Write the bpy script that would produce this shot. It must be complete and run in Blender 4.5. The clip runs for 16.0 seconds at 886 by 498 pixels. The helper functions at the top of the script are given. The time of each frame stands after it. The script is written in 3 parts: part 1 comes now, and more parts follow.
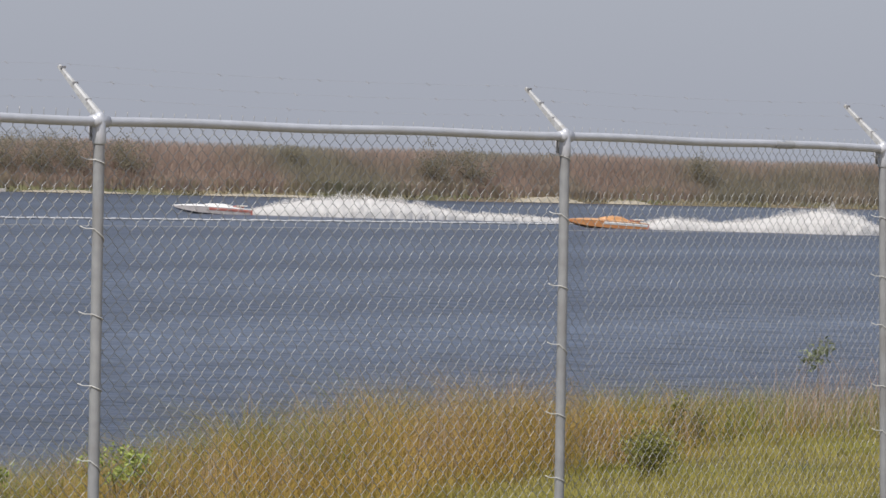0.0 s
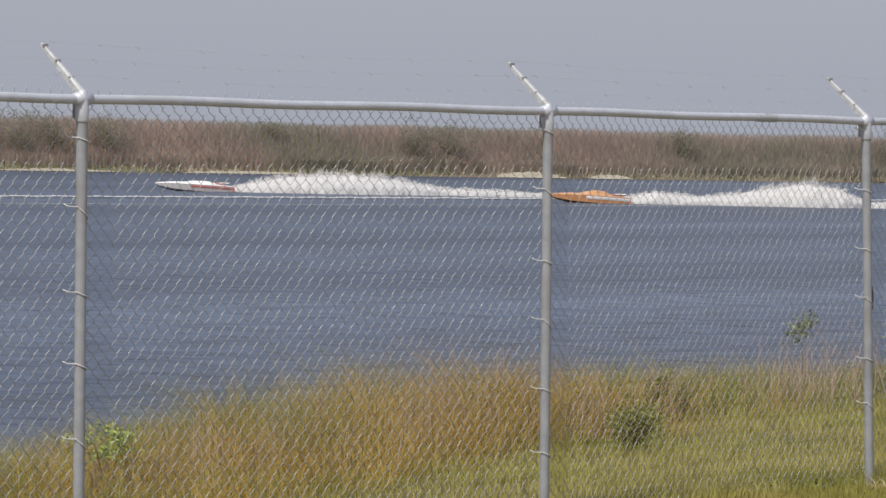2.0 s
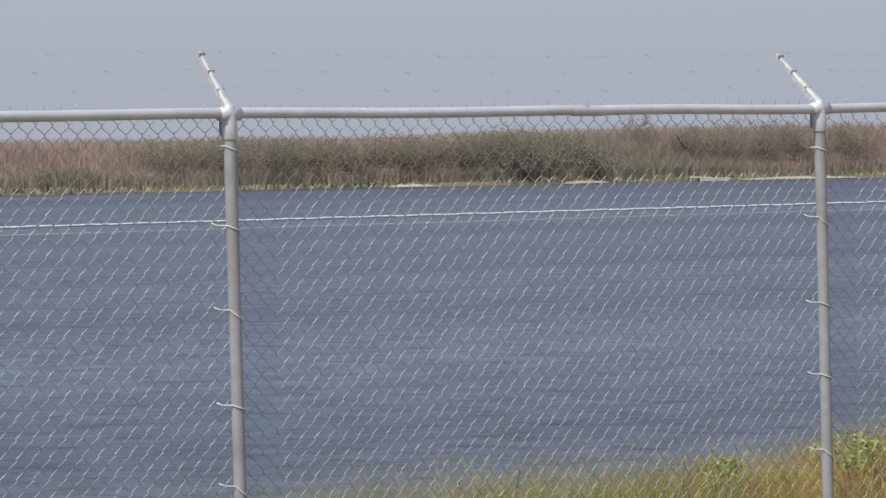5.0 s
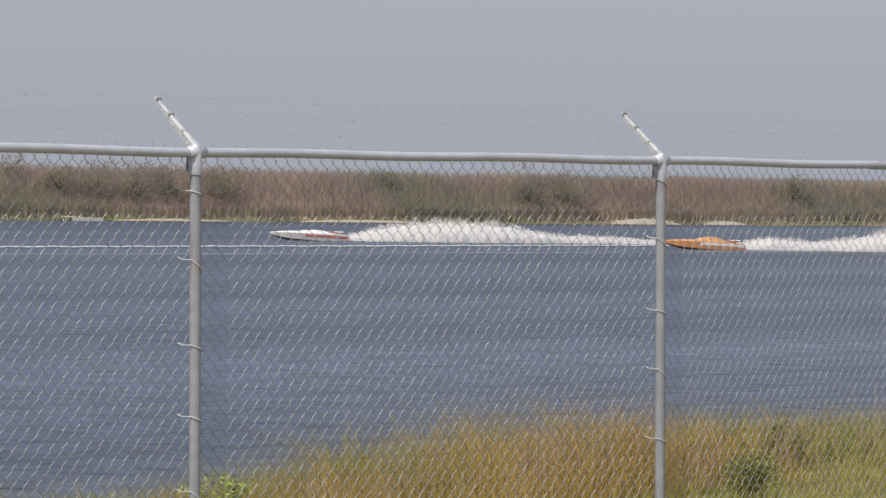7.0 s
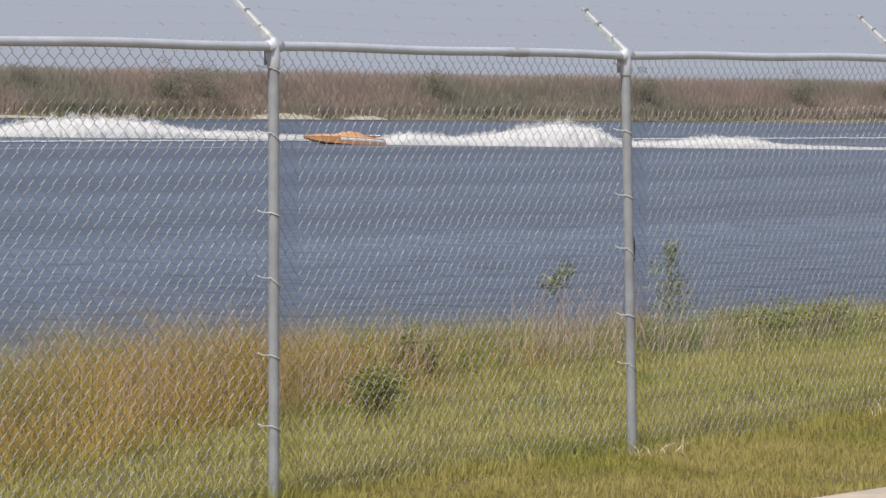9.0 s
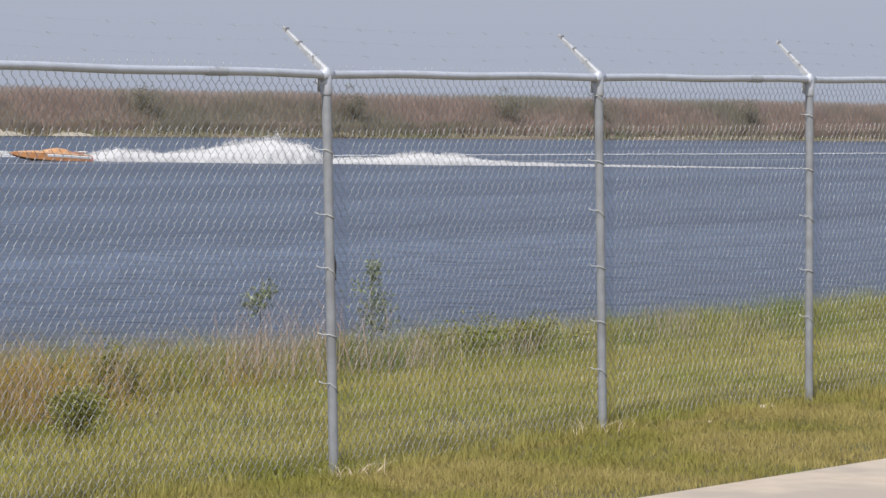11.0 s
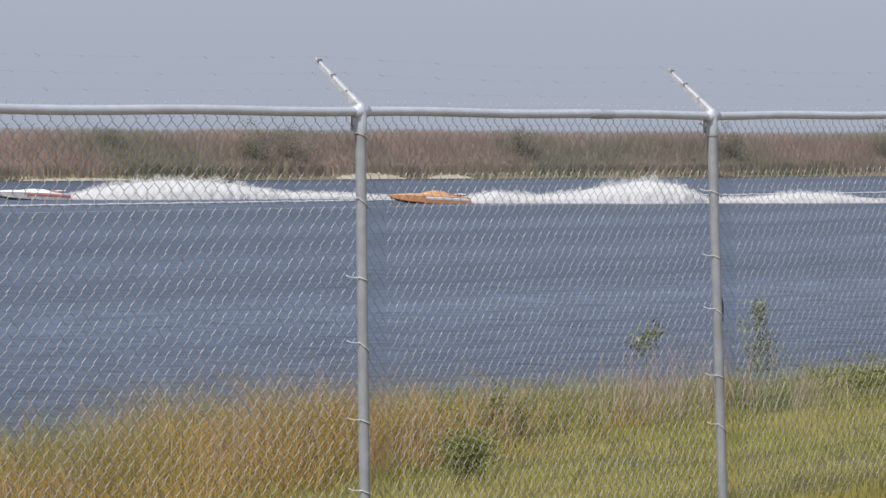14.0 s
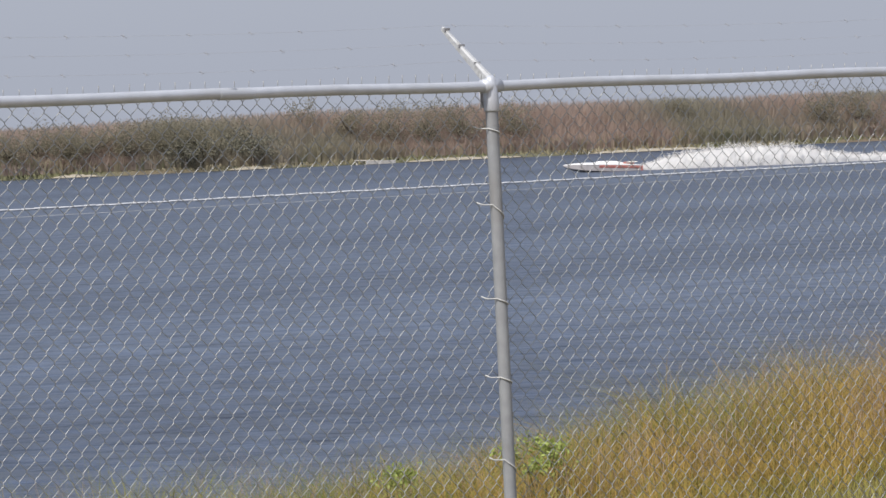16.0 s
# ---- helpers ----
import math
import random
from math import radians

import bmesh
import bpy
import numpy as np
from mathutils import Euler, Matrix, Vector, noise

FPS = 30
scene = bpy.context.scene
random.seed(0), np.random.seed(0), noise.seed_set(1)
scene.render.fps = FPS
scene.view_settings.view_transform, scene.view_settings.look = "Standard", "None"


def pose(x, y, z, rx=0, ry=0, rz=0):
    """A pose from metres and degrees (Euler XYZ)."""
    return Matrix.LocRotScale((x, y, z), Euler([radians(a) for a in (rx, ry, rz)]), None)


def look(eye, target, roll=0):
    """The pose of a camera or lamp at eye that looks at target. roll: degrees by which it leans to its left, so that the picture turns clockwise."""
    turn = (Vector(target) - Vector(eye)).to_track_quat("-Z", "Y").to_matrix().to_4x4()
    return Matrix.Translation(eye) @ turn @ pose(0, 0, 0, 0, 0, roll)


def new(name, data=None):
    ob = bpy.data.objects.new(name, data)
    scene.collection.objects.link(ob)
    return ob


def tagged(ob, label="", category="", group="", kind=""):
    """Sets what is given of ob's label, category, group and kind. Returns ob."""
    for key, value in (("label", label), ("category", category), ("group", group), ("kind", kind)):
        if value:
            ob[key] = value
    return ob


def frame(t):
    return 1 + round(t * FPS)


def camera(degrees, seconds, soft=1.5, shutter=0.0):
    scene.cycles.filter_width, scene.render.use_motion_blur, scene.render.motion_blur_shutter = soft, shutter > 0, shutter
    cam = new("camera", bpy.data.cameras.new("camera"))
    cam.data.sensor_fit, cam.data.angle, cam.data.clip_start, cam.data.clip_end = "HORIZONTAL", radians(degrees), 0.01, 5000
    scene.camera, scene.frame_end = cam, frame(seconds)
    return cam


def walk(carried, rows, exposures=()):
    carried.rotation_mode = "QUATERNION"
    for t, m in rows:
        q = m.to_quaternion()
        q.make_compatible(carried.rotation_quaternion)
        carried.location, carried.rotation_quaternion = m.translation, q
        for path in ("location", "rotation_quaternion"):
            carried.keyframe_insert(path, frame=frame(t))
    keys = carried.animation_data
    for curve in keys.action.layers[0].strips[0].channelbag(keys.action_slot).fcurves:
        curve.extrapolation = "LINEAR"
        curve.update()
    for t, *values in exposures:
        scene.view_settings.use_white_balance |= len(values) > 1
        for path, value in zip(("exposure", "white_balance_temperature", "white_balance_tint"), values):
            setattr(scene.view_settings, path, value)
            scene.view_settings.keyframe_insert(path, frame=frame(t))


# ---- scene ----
def view(eye, yaw, pitch, roll):
    """A pose at eye from a compass angle, a tilt and a lean, in degrees."""
    a, b = radians(yaw), radians(pitch)
    aim = Vector((math.cos(a) * math.cos(b), math.sin(a) * math.cos(b), math.sin(b)))
    return look(eye, Vector(eye) + 50 * aim, roll)


cam = camera(13.178, 16.0, soft=1.5)
walk(cam, [
    (0, view((-14.183, -11.467, 1.696), 40.674, -1.421, 1.770)),
    (0.5, view((-14.180, -11.473, 1.695), 40.583, -1.477, 1.753)),
    (1, view((-14.187, -11.443, 1.694), 40.491, -1.602, 1.782)),
    (1.5, view((-14.199, -11.458, 1.694), 40.274, -1.735, 1.507)),
    (2, view((-14.188, -11.462, 1.695), 40.400, -1.777, 1.383)),
    (2.5, view((-14.187, -11.461, 1.695), 40.334, -1.873, 0.998)),
    (3, view((-14.188, -11.466, 1.695), 40.778, -2.084, 0.659)),
    (3.5, view((-14.191, -11.466, 1.691), 42.827, -2.294, 0.302)),
    (4, view((-14.204, -11.504, 1.701), 46.289, -2.351, -0.231)),
    (4.5, view((-14.163, -11.461, 1.707), 49.404, -1.986, -0.920)),
    (4.7, view((-14.167, -11.466, 1.707), 50.400, -1.906, -0.930)),
    (5.3, view((-14.170, -11.461, 1.707), 51.920, -1.620, -0.650)),
    (6, view((-14.170, -11.461, 1.707), 49.220, -1.550, 0.000)),
    (6.8, view((-14.180, -11.463, 1.707), 43.320, -1.520, 0.600)),
    (7, view((-14.188, -11.466, 1.709), 42.120, -1.100, 0.950)),
    (7.5, view((-14.191, -11.468, 1.711), 39.449, -0.537, 0.329)),
    (8, view((-14.209, -11.467, 1.708), 37.876, -1.466, 0.905)),
    (8.5, view((-14.226, -11.461, 1.708), 36.879, -2.154, 1.304)),
    (8.6, view((-14.226, -11.461, 1.708), 36.860, -2.310, 1.250)),
    (8.95, view((-12.670, -10.399, 1.681), 36.780, -2.560, 0.970)),
    (9, view((-12.670, -10.399, 1.681), 36.745, -2.580, 0.946)),
    (9.5, view((-12.653, -10.409, 1.682), 35.179, -2.161, 0.915)),
    (9.7, view((-12.618, -10.388, 1.694), 34.333, -2.073, 1.029)),
    (10.2, view((-12.590, -10.390, 1.694), 33.040, -2.050, 0.980)),
    (10.7, view((-12.590, -10.390, 1.694), 32.340, -2.200, 0.980)),
    (11.3, view((-12.590, -10.390, 1.694), 32.640, -2.400, 1.020)),
    (11.8, view((-12.614, -10.395, 1.695), 33.544, -2.482, 1.132)),
    (12, view((-12.627, -10.396, 1.687), 33.896, -2.254, 1.635)),
    (12.5, view((-12.657, -10.462, 1.695), 34.098, -1.932, 2.143)),
    (13, view((-12.731, -10.396, 1.700), 36.275, -1.728, 0.487)),
    (13.5, view((-12.716, -10.422, 1.698), 36.618, -1.560, 0.782)),
    (14, view((-12.692, -10.404, 1.704), 38.040, -1.724, 0.278)),
    (14.5, view((-12.816, -10.370, 1.697), 39.975, -1.971, -0.335)),
    (15, view((-12.950, -10.374, 1.701), 42.667, -2.034, -1.598)),
    (15.5, view((-12.947, -10.410, 1.697), 44.712, -1.960, -1.715)),
    (16, view((-13.145, -10.361, 1.704), 46.544, -2.075, -2.132)),
], exposures=[(0, 0.18, 6650, 10), (3, 0.18, 6640, 10), (4.7, 0.31, 6550, 10), (6.8, 0.22, 6700, 10), (7.6, 0.1, 6700, 10), (8.2, 0.1, 6700, 10), (9, 0.32, 6550, 10), (12, 0.33, 6300, 10), (14, 0.28, 6320, 9.5), (16, 0.31, 6500, 10)])

# ---- light ----
SUN_TO = Vector((-0.60, -0.152, 0.785)).normalized()
world = bpy.data.worlds.new("world")
scene.world = world
world.use_nodes = True
wn = world.node_tree
sky = wn.nodes.new("ShaderNodeTexSky")
sky.sky_type, sky.sun_disc = "NISHITA", False
sky.sun_elevation = math.asin(SUN_TO.z)
sky.sun_rotation = math.atan2(SUN_TO.x, SUN_TO.y)
sky.air_density, sky.dust_density, sky.ozone_density = 1.0, 4.0, 2.0
haze = wn.nodes.new("ShaderNodeMix")
haze.data_type = "RGBA"
haze.inputs["Factor"].default_value = 0.75
haze.inputs["B"].default_value = (4.1, 4.42, 5.3, 1)
wn.links.new(sky.outputs[0], haze.inputs["A"])
wn.links.new(haze.outputs["Result"], wn.nodes["Background"].inputs[0])
wn.nodes["Background"].inputs[1].default_value = 0.1
sun = new("sun", bpy.data.lights.new("sun", "SUN"))
sun.data.energy, sun.data.angle, sun.data.color = 3.2, radians(0.6), (1.0, 0.965, 0.91)
sun.matrix_world = look(SUN_TO * 60, (0, 0, 0))


# ---- materials ----
def material(name, dark, light, scale=5.0, rough=0.7, metal=0.0, bump=0.0, bump_scale=60.0, stretch=(1, 1, 1), island=0.0,
             spot=None, spot_scale=1.0, spot_at=(0.5, 0.62), see_through=0.0, turn=0.0):
    """Two tones by fine noise, a third tone in large patches, a change from piece to piece, and a fine relief."""
    m = bpy.data.materials.new(name)
    m.use_nodes = True
    t = m.node_tree
    bsdf = t.nodes["Principled BSDF"]
    bsdf.inputs["Roughness"].default_value = rough
    bsdf.inputs["Metallic"].default_value = metal
    geo = t.nodes.new("ShaderNodeNewGeometry")
    mp = t.nodes.new("ShaderNodeMapping")
    mp.inputs["Scale"].default_value = stretch
    mp.inputs["Rotation"].default_value = (0, 0, turn)
    t.links.new(geo.outputs["Position"], mp.inputs["Vector"])

    def noise_tex(sc, detail=4.0):
        n = t.nodes.new("ShaderNodeTexNoise")
        n.inputs["Scale"].default_value, n.inputs["Detail"].default_value = sc, detail
        t.links.new(mp.outputs[0], n.inputs["Vector"])
        return n

    def span(socket, lo, hi):
        r = t.nodes.new("ShaderNodeMapRange")
        r.inputs["From Min"].default_value, r.inputs["From Max"].default_value = lo, hi
        t.links.new(socket, r.inputs["Value"])
        return r.outputs[0]

    def blend(fac, a, b, how="MIX"):
        x = t.nodes.new("ShaderNodeMix")
        x.data_type, x.blend_type = "RGBA", how
        for sock, v in (("Factor", fac), ("A", a), ("B", b)):
            if isinstance(v, (tuple, float)):
                x.inputs[sock].default_value = (*v, 1) if isinstance(v, tuple) else v
            else:
                t.links.new(v, x.inputs[sock])
        return x.outputs["Result"]

    col = blend(span(noise_tex(scale).outputs["Fac"], 0.3, 0.7), dark, light)
    if spot:
        col = blend(span(noise_tex(spot_scale, 3.0).outputs["Fac"], *spot_at), col, spot)
    if island:
        g = t.nodes.new("ShaderNodeHueSaturation")
        t.links.new(span(geo.outputs["Random Per Island"], -1.0 / (2 * island) + 0.5, 0.5 + 1.0 / (2 * island)), g.inputs["Value"])
        g.inputs["Value"].default_value = 1
        v = t.nodes.new("ShaderNodeMath")
        v.operation = "MULTIPLY_ADD"
        t.links.new(geo.outputs["Random Per Island"], v.inputs[0])
        v.inputs[1].default_value, v.inputs[2].default_value = 2 * island, 1 - island
        t.links.new(v.outputs[0], g.inputs["Value"])
        t.links.new(col, g.inputs["Color"])
        col = g.outputs["Color"]
    t.links.new(col, bsdf.inputs["Base Color"])
    if bump:
        b = t.nodes.new("ShaderNodeBump")
        b.inputs["Strength"].default_value = bump
        b.inputs["Distance"].default_value = 1.0 / bump_scale
        t.links.new(noise_tex(bump_scale).outputs["Fac"], b.inputs["Height"])
        t.links.new(b.outputs[0], bsdf.inputs["Normal"])
    if see_through:
        bsdf.inputs["Specular IOR Level"].default_value = 0.15
        out = t.nodes["Material Output"]
        tr = t.nodes.new("ShaderNodeBsdfTranslucent")
        t.links.new(col, tr.inputs["Color"])
        mix = t.nodes.new("ShaderNodeMixShader")
        mix.inputs[0].default_value = see_through
        t.links.new(bsdf.outputs[0], mix.inputs[1])
        t.links.new(tr.outputs[0], mix.inputs[2])
        t.links.new(mix.outputs[0], out.inputs["Surface"])
    return m


GALV = material("galvanised_steel", (0.262, 0.270, 0.284), (0.322, 0.330, 0.344), 18, 0.6, 0.0, 0.15, 300, spot=(0.25, 0.25, 0.255), spot_scale=5)
RAIL = material("bright_galvanised_rail", (0.50, 0.52, 0.57), (0.58, 0.60, 0.65), 14, 0.5, 0.3, 0.15, 300, spot=(0.50, 0.515, 0.55), spot_scale=4)
SLEEVE = material("dull_grey_sleeve", (0.33, 0.34, 0.36), (0.40, 0.41, 0.43), 30, 0.6)
BARB = material("weathered_barbed_wire", (0.22, 0.22, 0.235), (0.30, 0.30, 0.315), 30, 0.7)
PALE_STEEL = material("pale_skirt_steel", (0.55, 0.55, 0.58), (0.66, 0.66, 0.69), 30, 0.6)
GALV_ARM = material("pale_galvanised_arm", (0.38, 0.39, 0.41), (0.48, 0.49, 0.50), 40, 0.55, 0.0, 0.1, 200, spot=(0.34, 0.34, 0.34), spot_scale=30)
WIRE = material("galvanised_wire", (0.335, 0.34, 0.34), (0.43, 0.435, 0.435), 30, 0.46, 0.45)
TIE = material("pale_tie_wire", (0.50, 0.50, 0.49), (0.62, 0.62, 0.60), 30, 0.5, 0.1)
RUST = material("dark_rusty_steel", (0.06, 0.05, 0.045), (0.12, 0.10, 0.09), 60, 0.8)
SOIL = material("dry_grassy_soil", (0.09, 0.075, 0.035), (0.15, 0.12, 0.055), 9, 0.95, 0, 0.5, 30, spot=(0.09, 0.095, 0.035), spot_scale=0.9)
CONCRETE = material("pale_concrete", (0.42, 0.345, 0.265), (0.51, 0.425, 0.33), 6, 0.9, 0, 0.3, 150, spot=(0.38, 0.32, 0.26), spot_scale=1.3)
LAWN = material("mown_grass", (0.30, 0.248, 0.08), (0.40, 0.325, 0.118), 1.2, 0.75, island=0.2, spot=(0.27, 0.245, 0.062), spot_scale=0.7, see_through=0.25)
VERGE = material("green_yellow_grass", (0.31, 0.282, 0.08), (0.405, 0.352, 0.115), 1.0, 0.7, island=0.1, spot=(0.275, 0.272, 0.064), spot_scale=0.6, see_through=0.3)
DRY = material("golden_dry_grass", (0.30, 0.203, 0.052), (0.455, 0.31, 0.095), 2.2, 0.7, island=0.26, spot=(0.235, 0.22, 0.058), spot_scale=0.95, see_through=0.3)
GREEN = material("fresh_green_grass", (0.205, 0.22, 0.058), (0.345, 0.31, 0.10), 1.2, 0.7, island=0.4, spot=(0.15, 0.19, 0.045), spot_scale=1.1, see_through=0.3)
STRAW = material("pale_straw", (0.45, 0.36, 0.24), (0.60, 0.50, 0.36), 20, 0.8, island=0.2)
LEAF = material("dark_green_leaves", (0.235, 0.24, 0.076), (0.33, 0.33, 0.112), 30, 0.6, island=0.45, see_through=0.4)
WEED_LEAF = material("grey_green_leaves", (0.21, 0.245, 0.145), (0.30, 0.33, 0.205), 30, 0.9, island=0.35, see_through=0.35)
LEAF_LIGHT = material("bright_green_leaves", (0.25, 0.31, 0.085), (0.37, 0.42, 0.13), 25, 0.5, island=0.35, see_through=0.3)
STALK = material("brown_stalk", (0.12, 0.10, 0.05), (0.22, 0.18, 0.10), 60, 0.8)
REED = material("brown_reeds", (0.50, 0.395, 0.33), (0.60, 0.485, 0.41), 0.12, 0.9, island=0.03, spot=(0.44, 0.40, 0.31), spot_scale=0.05, spot_at=(0.47, 0.62), see_through=0.55)
LOW_REED = material("olive_brown_reeds", (0.42, 0.355, 0.255), (0.51, 0.435, 0.32), 0.12, 0.9, island=0.04, spot=(0.33, 0.32, 0.21), spot_scale=0.06, see_through=0.5)
SHORE = material("tan_shore_grass", (0.33, 0.285, 0.18), (0.46, 0.40, 0.28), 0.3, 0.9, island=0.15, spot=(0.29, 0.285, 0.16), spot_scale=0.07, see_through=0.2)
MUD = material("marsh_soil", (0.13, 0.10, 0.07), (0.20, 0.16, 0.11), 0.3, 0.95, spot=(0.12, 0.12, 0.07), spot_scale=0.02)
SAND = material("pale_sand_bank", (0.31, 0.275, 0.21), (0.43, 0.385, 0.31), 0.8, 0.95, bump=0.5, bump_scale=3)
TREE_LEAF = material("olive_tree_leaves", (0.29, 0.27, 0.20), (0.37, 0.335, 0.25), 0.4, 0.98, island=0.12, see_through=0.62)
TREE_DARK = material("dark_shrub_leaves", (0.17, 0.165, 0.125), (0.24, 0.23, 0.175), 0.4, 0.98, island=0.2, see_through=0.25)
BARK = material("grey_bark", (0.10, 0.08, 0.06), (0.20, 0.17, 0.14), 3, 0.9)
PALE_WOOD = material("weathered_pale_boards", (0.55, 0.50, 0.44), (0.68, 0.64, 0.58), 4, 0.85)
FOAM = material("white_spray", (0.92, 0.90, 0.89), (0.96, 0.95, 0.94), 2, 0.9, see_through=0.5)
FLOAT = material("white_float", (0.62, 0.63, 0.65), (0.74, 0.74, 0.75), 2, 0.5)
ROPE = material("pale_rope", (0.45, 0.44, 0.42), (0.6, 0.58, 0.55), 20, 0.9)
BOAT_WHITE = material("white_gelcoat", (0.78, 0.77, 0.75), (0.84, 0.83, 0.81), 1, 0.25)
BOAT_RED = material("faded_red_paint", (0.50, 0.16, 0.13), (0.60, 0.26, 0.22), 2, 0.3)
BOAT_GREY = material("grey_hull_paint", (0.40, 0.37, 0.37), (0.50, 0.47, 0.47), 2, 0.3)
BOAT_ORANGE = material("orange_paint", (0.44, 0.18, 0.075), (0.54, 0.26, 0.11), 1.5, 0.3)
BOAT_YELLOW = material("amber_paint", (0.50, 0.25, 0.11), (0.60, 0.34, 0.16), 1.5, 0.3)
METAL = material("engine_metal", (0.35, 0.33, 0.31), (0.55, 0.53, 0.50), 8, 0.35, 0.8)


def water_material():
    """Wind-rippled lake: dark blue-grey water with a wavy surface; the sheen of its broad wind lanes and the light and
    dark of its ripples are put into the base colour.
    """
    m = bpy.data.materials.new("rippled_lake_water")
    m.use_nodes = True
    t = m.node_tree
    bsdf = t.nodes["Principled BSDF"]
    bsdf.inputs["IOR"].default_value = 1.33
    geo = t.nodes.new("ShaderNodeNewGeometry")

    def waves(scale, stretch, detail):
        mp = t.nodes.new("ShaderNodeMapping")
        mp.inputs["Rotation"].default_value = (0, 0, radians(-48))
        mp.inputs["Scale"].default_value = stretch
        t.links.new(geo.outputs["Position"], mp.inputs["Vector"])
        n = t.nodes.new("ShaderNodeTexNoise")
        n.inputs["Scale"].default_value, n.inputs["Detail"].default_value = scale, detail
        t.links.new(mp.outputs[0], n.inputs["Vector"])
        return n.outputs["Fac"]

    # broad lanes: the paler sky sheen of wind streaks, painted as a second tone
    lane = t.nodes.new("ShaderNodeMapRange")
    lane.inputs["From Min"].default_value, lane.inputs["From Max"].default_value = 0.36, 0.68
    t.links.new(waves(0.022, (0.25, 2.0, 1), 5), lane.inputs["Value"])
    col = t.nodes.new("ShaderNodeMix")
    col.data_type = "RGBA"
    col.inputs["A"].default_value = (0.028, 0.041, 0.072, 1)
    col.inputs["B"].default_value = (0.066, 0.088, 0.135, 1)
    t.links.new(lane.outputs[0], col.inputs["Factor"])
    # lit and shaded sides of small waves, multiplied into the base colour
    chop_shade = t.nodes.new("ShaderNodeMix")
    chop_shade.data_type, chop_shade.blend_type = "RGBA", "MULTIPLY"
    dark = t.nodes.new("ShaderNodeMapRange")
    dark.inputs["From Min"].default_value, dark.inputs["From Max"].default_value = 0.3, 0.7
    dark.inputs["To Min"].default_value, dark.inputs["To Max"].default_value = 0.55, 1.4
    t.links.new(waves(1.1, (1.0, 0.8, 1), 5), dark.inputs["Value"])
    chop_shade.inputs["Factor"].default_value = 1
    t.links.new(col.outputs["Result"], chop_shade.inputs["A"])
    t.links.new(dark.outputs[0], chop_shade.inputs["B"])
    t.links.new(chop_shade.outputs["Result"], bsdf.inputs["Base Color"])
    bsdf.inputs["Roughness"].default_value = 0.35
    bsdf.inputs["Specular IOR Level"].default_value = 0.3
    b1 = t.nodes.new("ShaderNodeBump")
    b1.inputs["Strength"].default_value, b1.inputs["Distance"].default_value = 0.9, 0.5
    t.links.new(waves(0.9, (0.6, 0.5, 1), 6), b1.inputs["Height"])
    t.links.new(b1.outputs[0], bsdf.inputs["Normal"])
    return m


WATER = water_material()


# ---- mesh helpers ----
def link_mesh(name, me, mat, parent=None, label=""):
    me.materials.append(mat)
    ob = new(name, me)
    ob.parent = parent
    if label:
        ob["label"] = label
    return ob


def part(name, bm, mat, parent=None, label="", smooth=False):
    me = bpy.data.meshes.new(name)
    bmesh.ops.recalc_face_normals(bm, faces=bm.faces)
    bm.to_mesh(me)
    bm.free()
    if smooth:
        me.polygons.foreach_set("use_smooth", [True] * len(me.polygons))
    return link_mesh(name, me, mat, parent, label)


def raw_mesh(name, verts, tris):
    """A mesh from arrays of points and triangles."""
    me = bpy.data.meshes.new(name)
    nv, nt = len(verts), len(tris)
    me.vertices.add(nv)
    me.vertices.foreach_set("co", np.asarray(verts, np.float32).ravel())
    me.loops.add(nt * 3)
    me.loops.foreach_set("vertex_index", np.asarray(tris, np.int32).ravel())
    me.polygons.add(nt)
    me.polygons.foreach_set("loop_start", np.arange(0, nt * 3, 3, dtype=np.int32))
    me.update(calc_edges=True)
    return me


def thing(name, at, label, category, group="", kind=""):
    ob = new(name)
    ob.location = at
    return tagged(ob, label, category, group, kind)


def tube(bm, pts, radius, sides=6, close_ends=True):
    """A round bar along pts; radius may be one number or one for each point."""
    pts = [Vector(q) for q in pts]
    rad = radius if isinstance(radius, (list, tuple)) else [radius] * len(pts)
    rings = []
    for i, q in enumerate(pts):
        way = (pts[min(i + 1, len(pts) - 1)] - pts[max(i - 1, 0)]).normalized()
        side = way.cross(Vector((0.31, 0.95, 0.05))).normalized()
        up = side.cross(way)
        rings.append([bm.verts.new(q + rad[i] * (math.cos(a) * side + math.sin(a) * up))
                      for a in (2 * math.pi * k / sides for k in range(sides))])
    for a, b in zip(rings, rings[1:]):
        for k in range(sides):
            bm.faces.new((a[k], a[(k + 1) % sides], b[(k + 1) % sides], b[k]))
    if close_ends:
        bm.faces.new(rings[0][::-1])
        bm.faces.new(rings[-1])
    return bm


def slab(bm, lo, hi):
    vs = bmesh.ops.create_cube(bm, size=1)["verts"]
    for v in vs:
        v.co = Vector([lo[i] + (v.co[i] + 0.5) * (hi[i] - lo[i]) for i in range(3)])
    return bm


rng = np.random.default_rng(7)


def smooth_noise(x, y, scale, seed=0):
    """Cheap rolling noise in -1..1 from a few crossed waves."""
    r = np.random.default_rng(seed)
    out = np.zeros(np.broadcast(x, y).shape)
    for k in range(7):
        a, ph, f = r.uniform(0, math.pi * 2), r.uniform(0, 6.28), r.uniform(0.6, 2.2) / scale
        out = out + np.sin((x * math.cos(a) + y * math.sin(a)) * f * 6.28 + ph)
    return out / 4.0


# ---- the lie of the land ----
WATER_Z = -3.4
SHORE_X = [-14, -6, -4, -2, -0.7, 0, 0.5, 1.3, 2.2, 3.4, 4.3, 5, 6, 7, 9, 12, 16, 26]
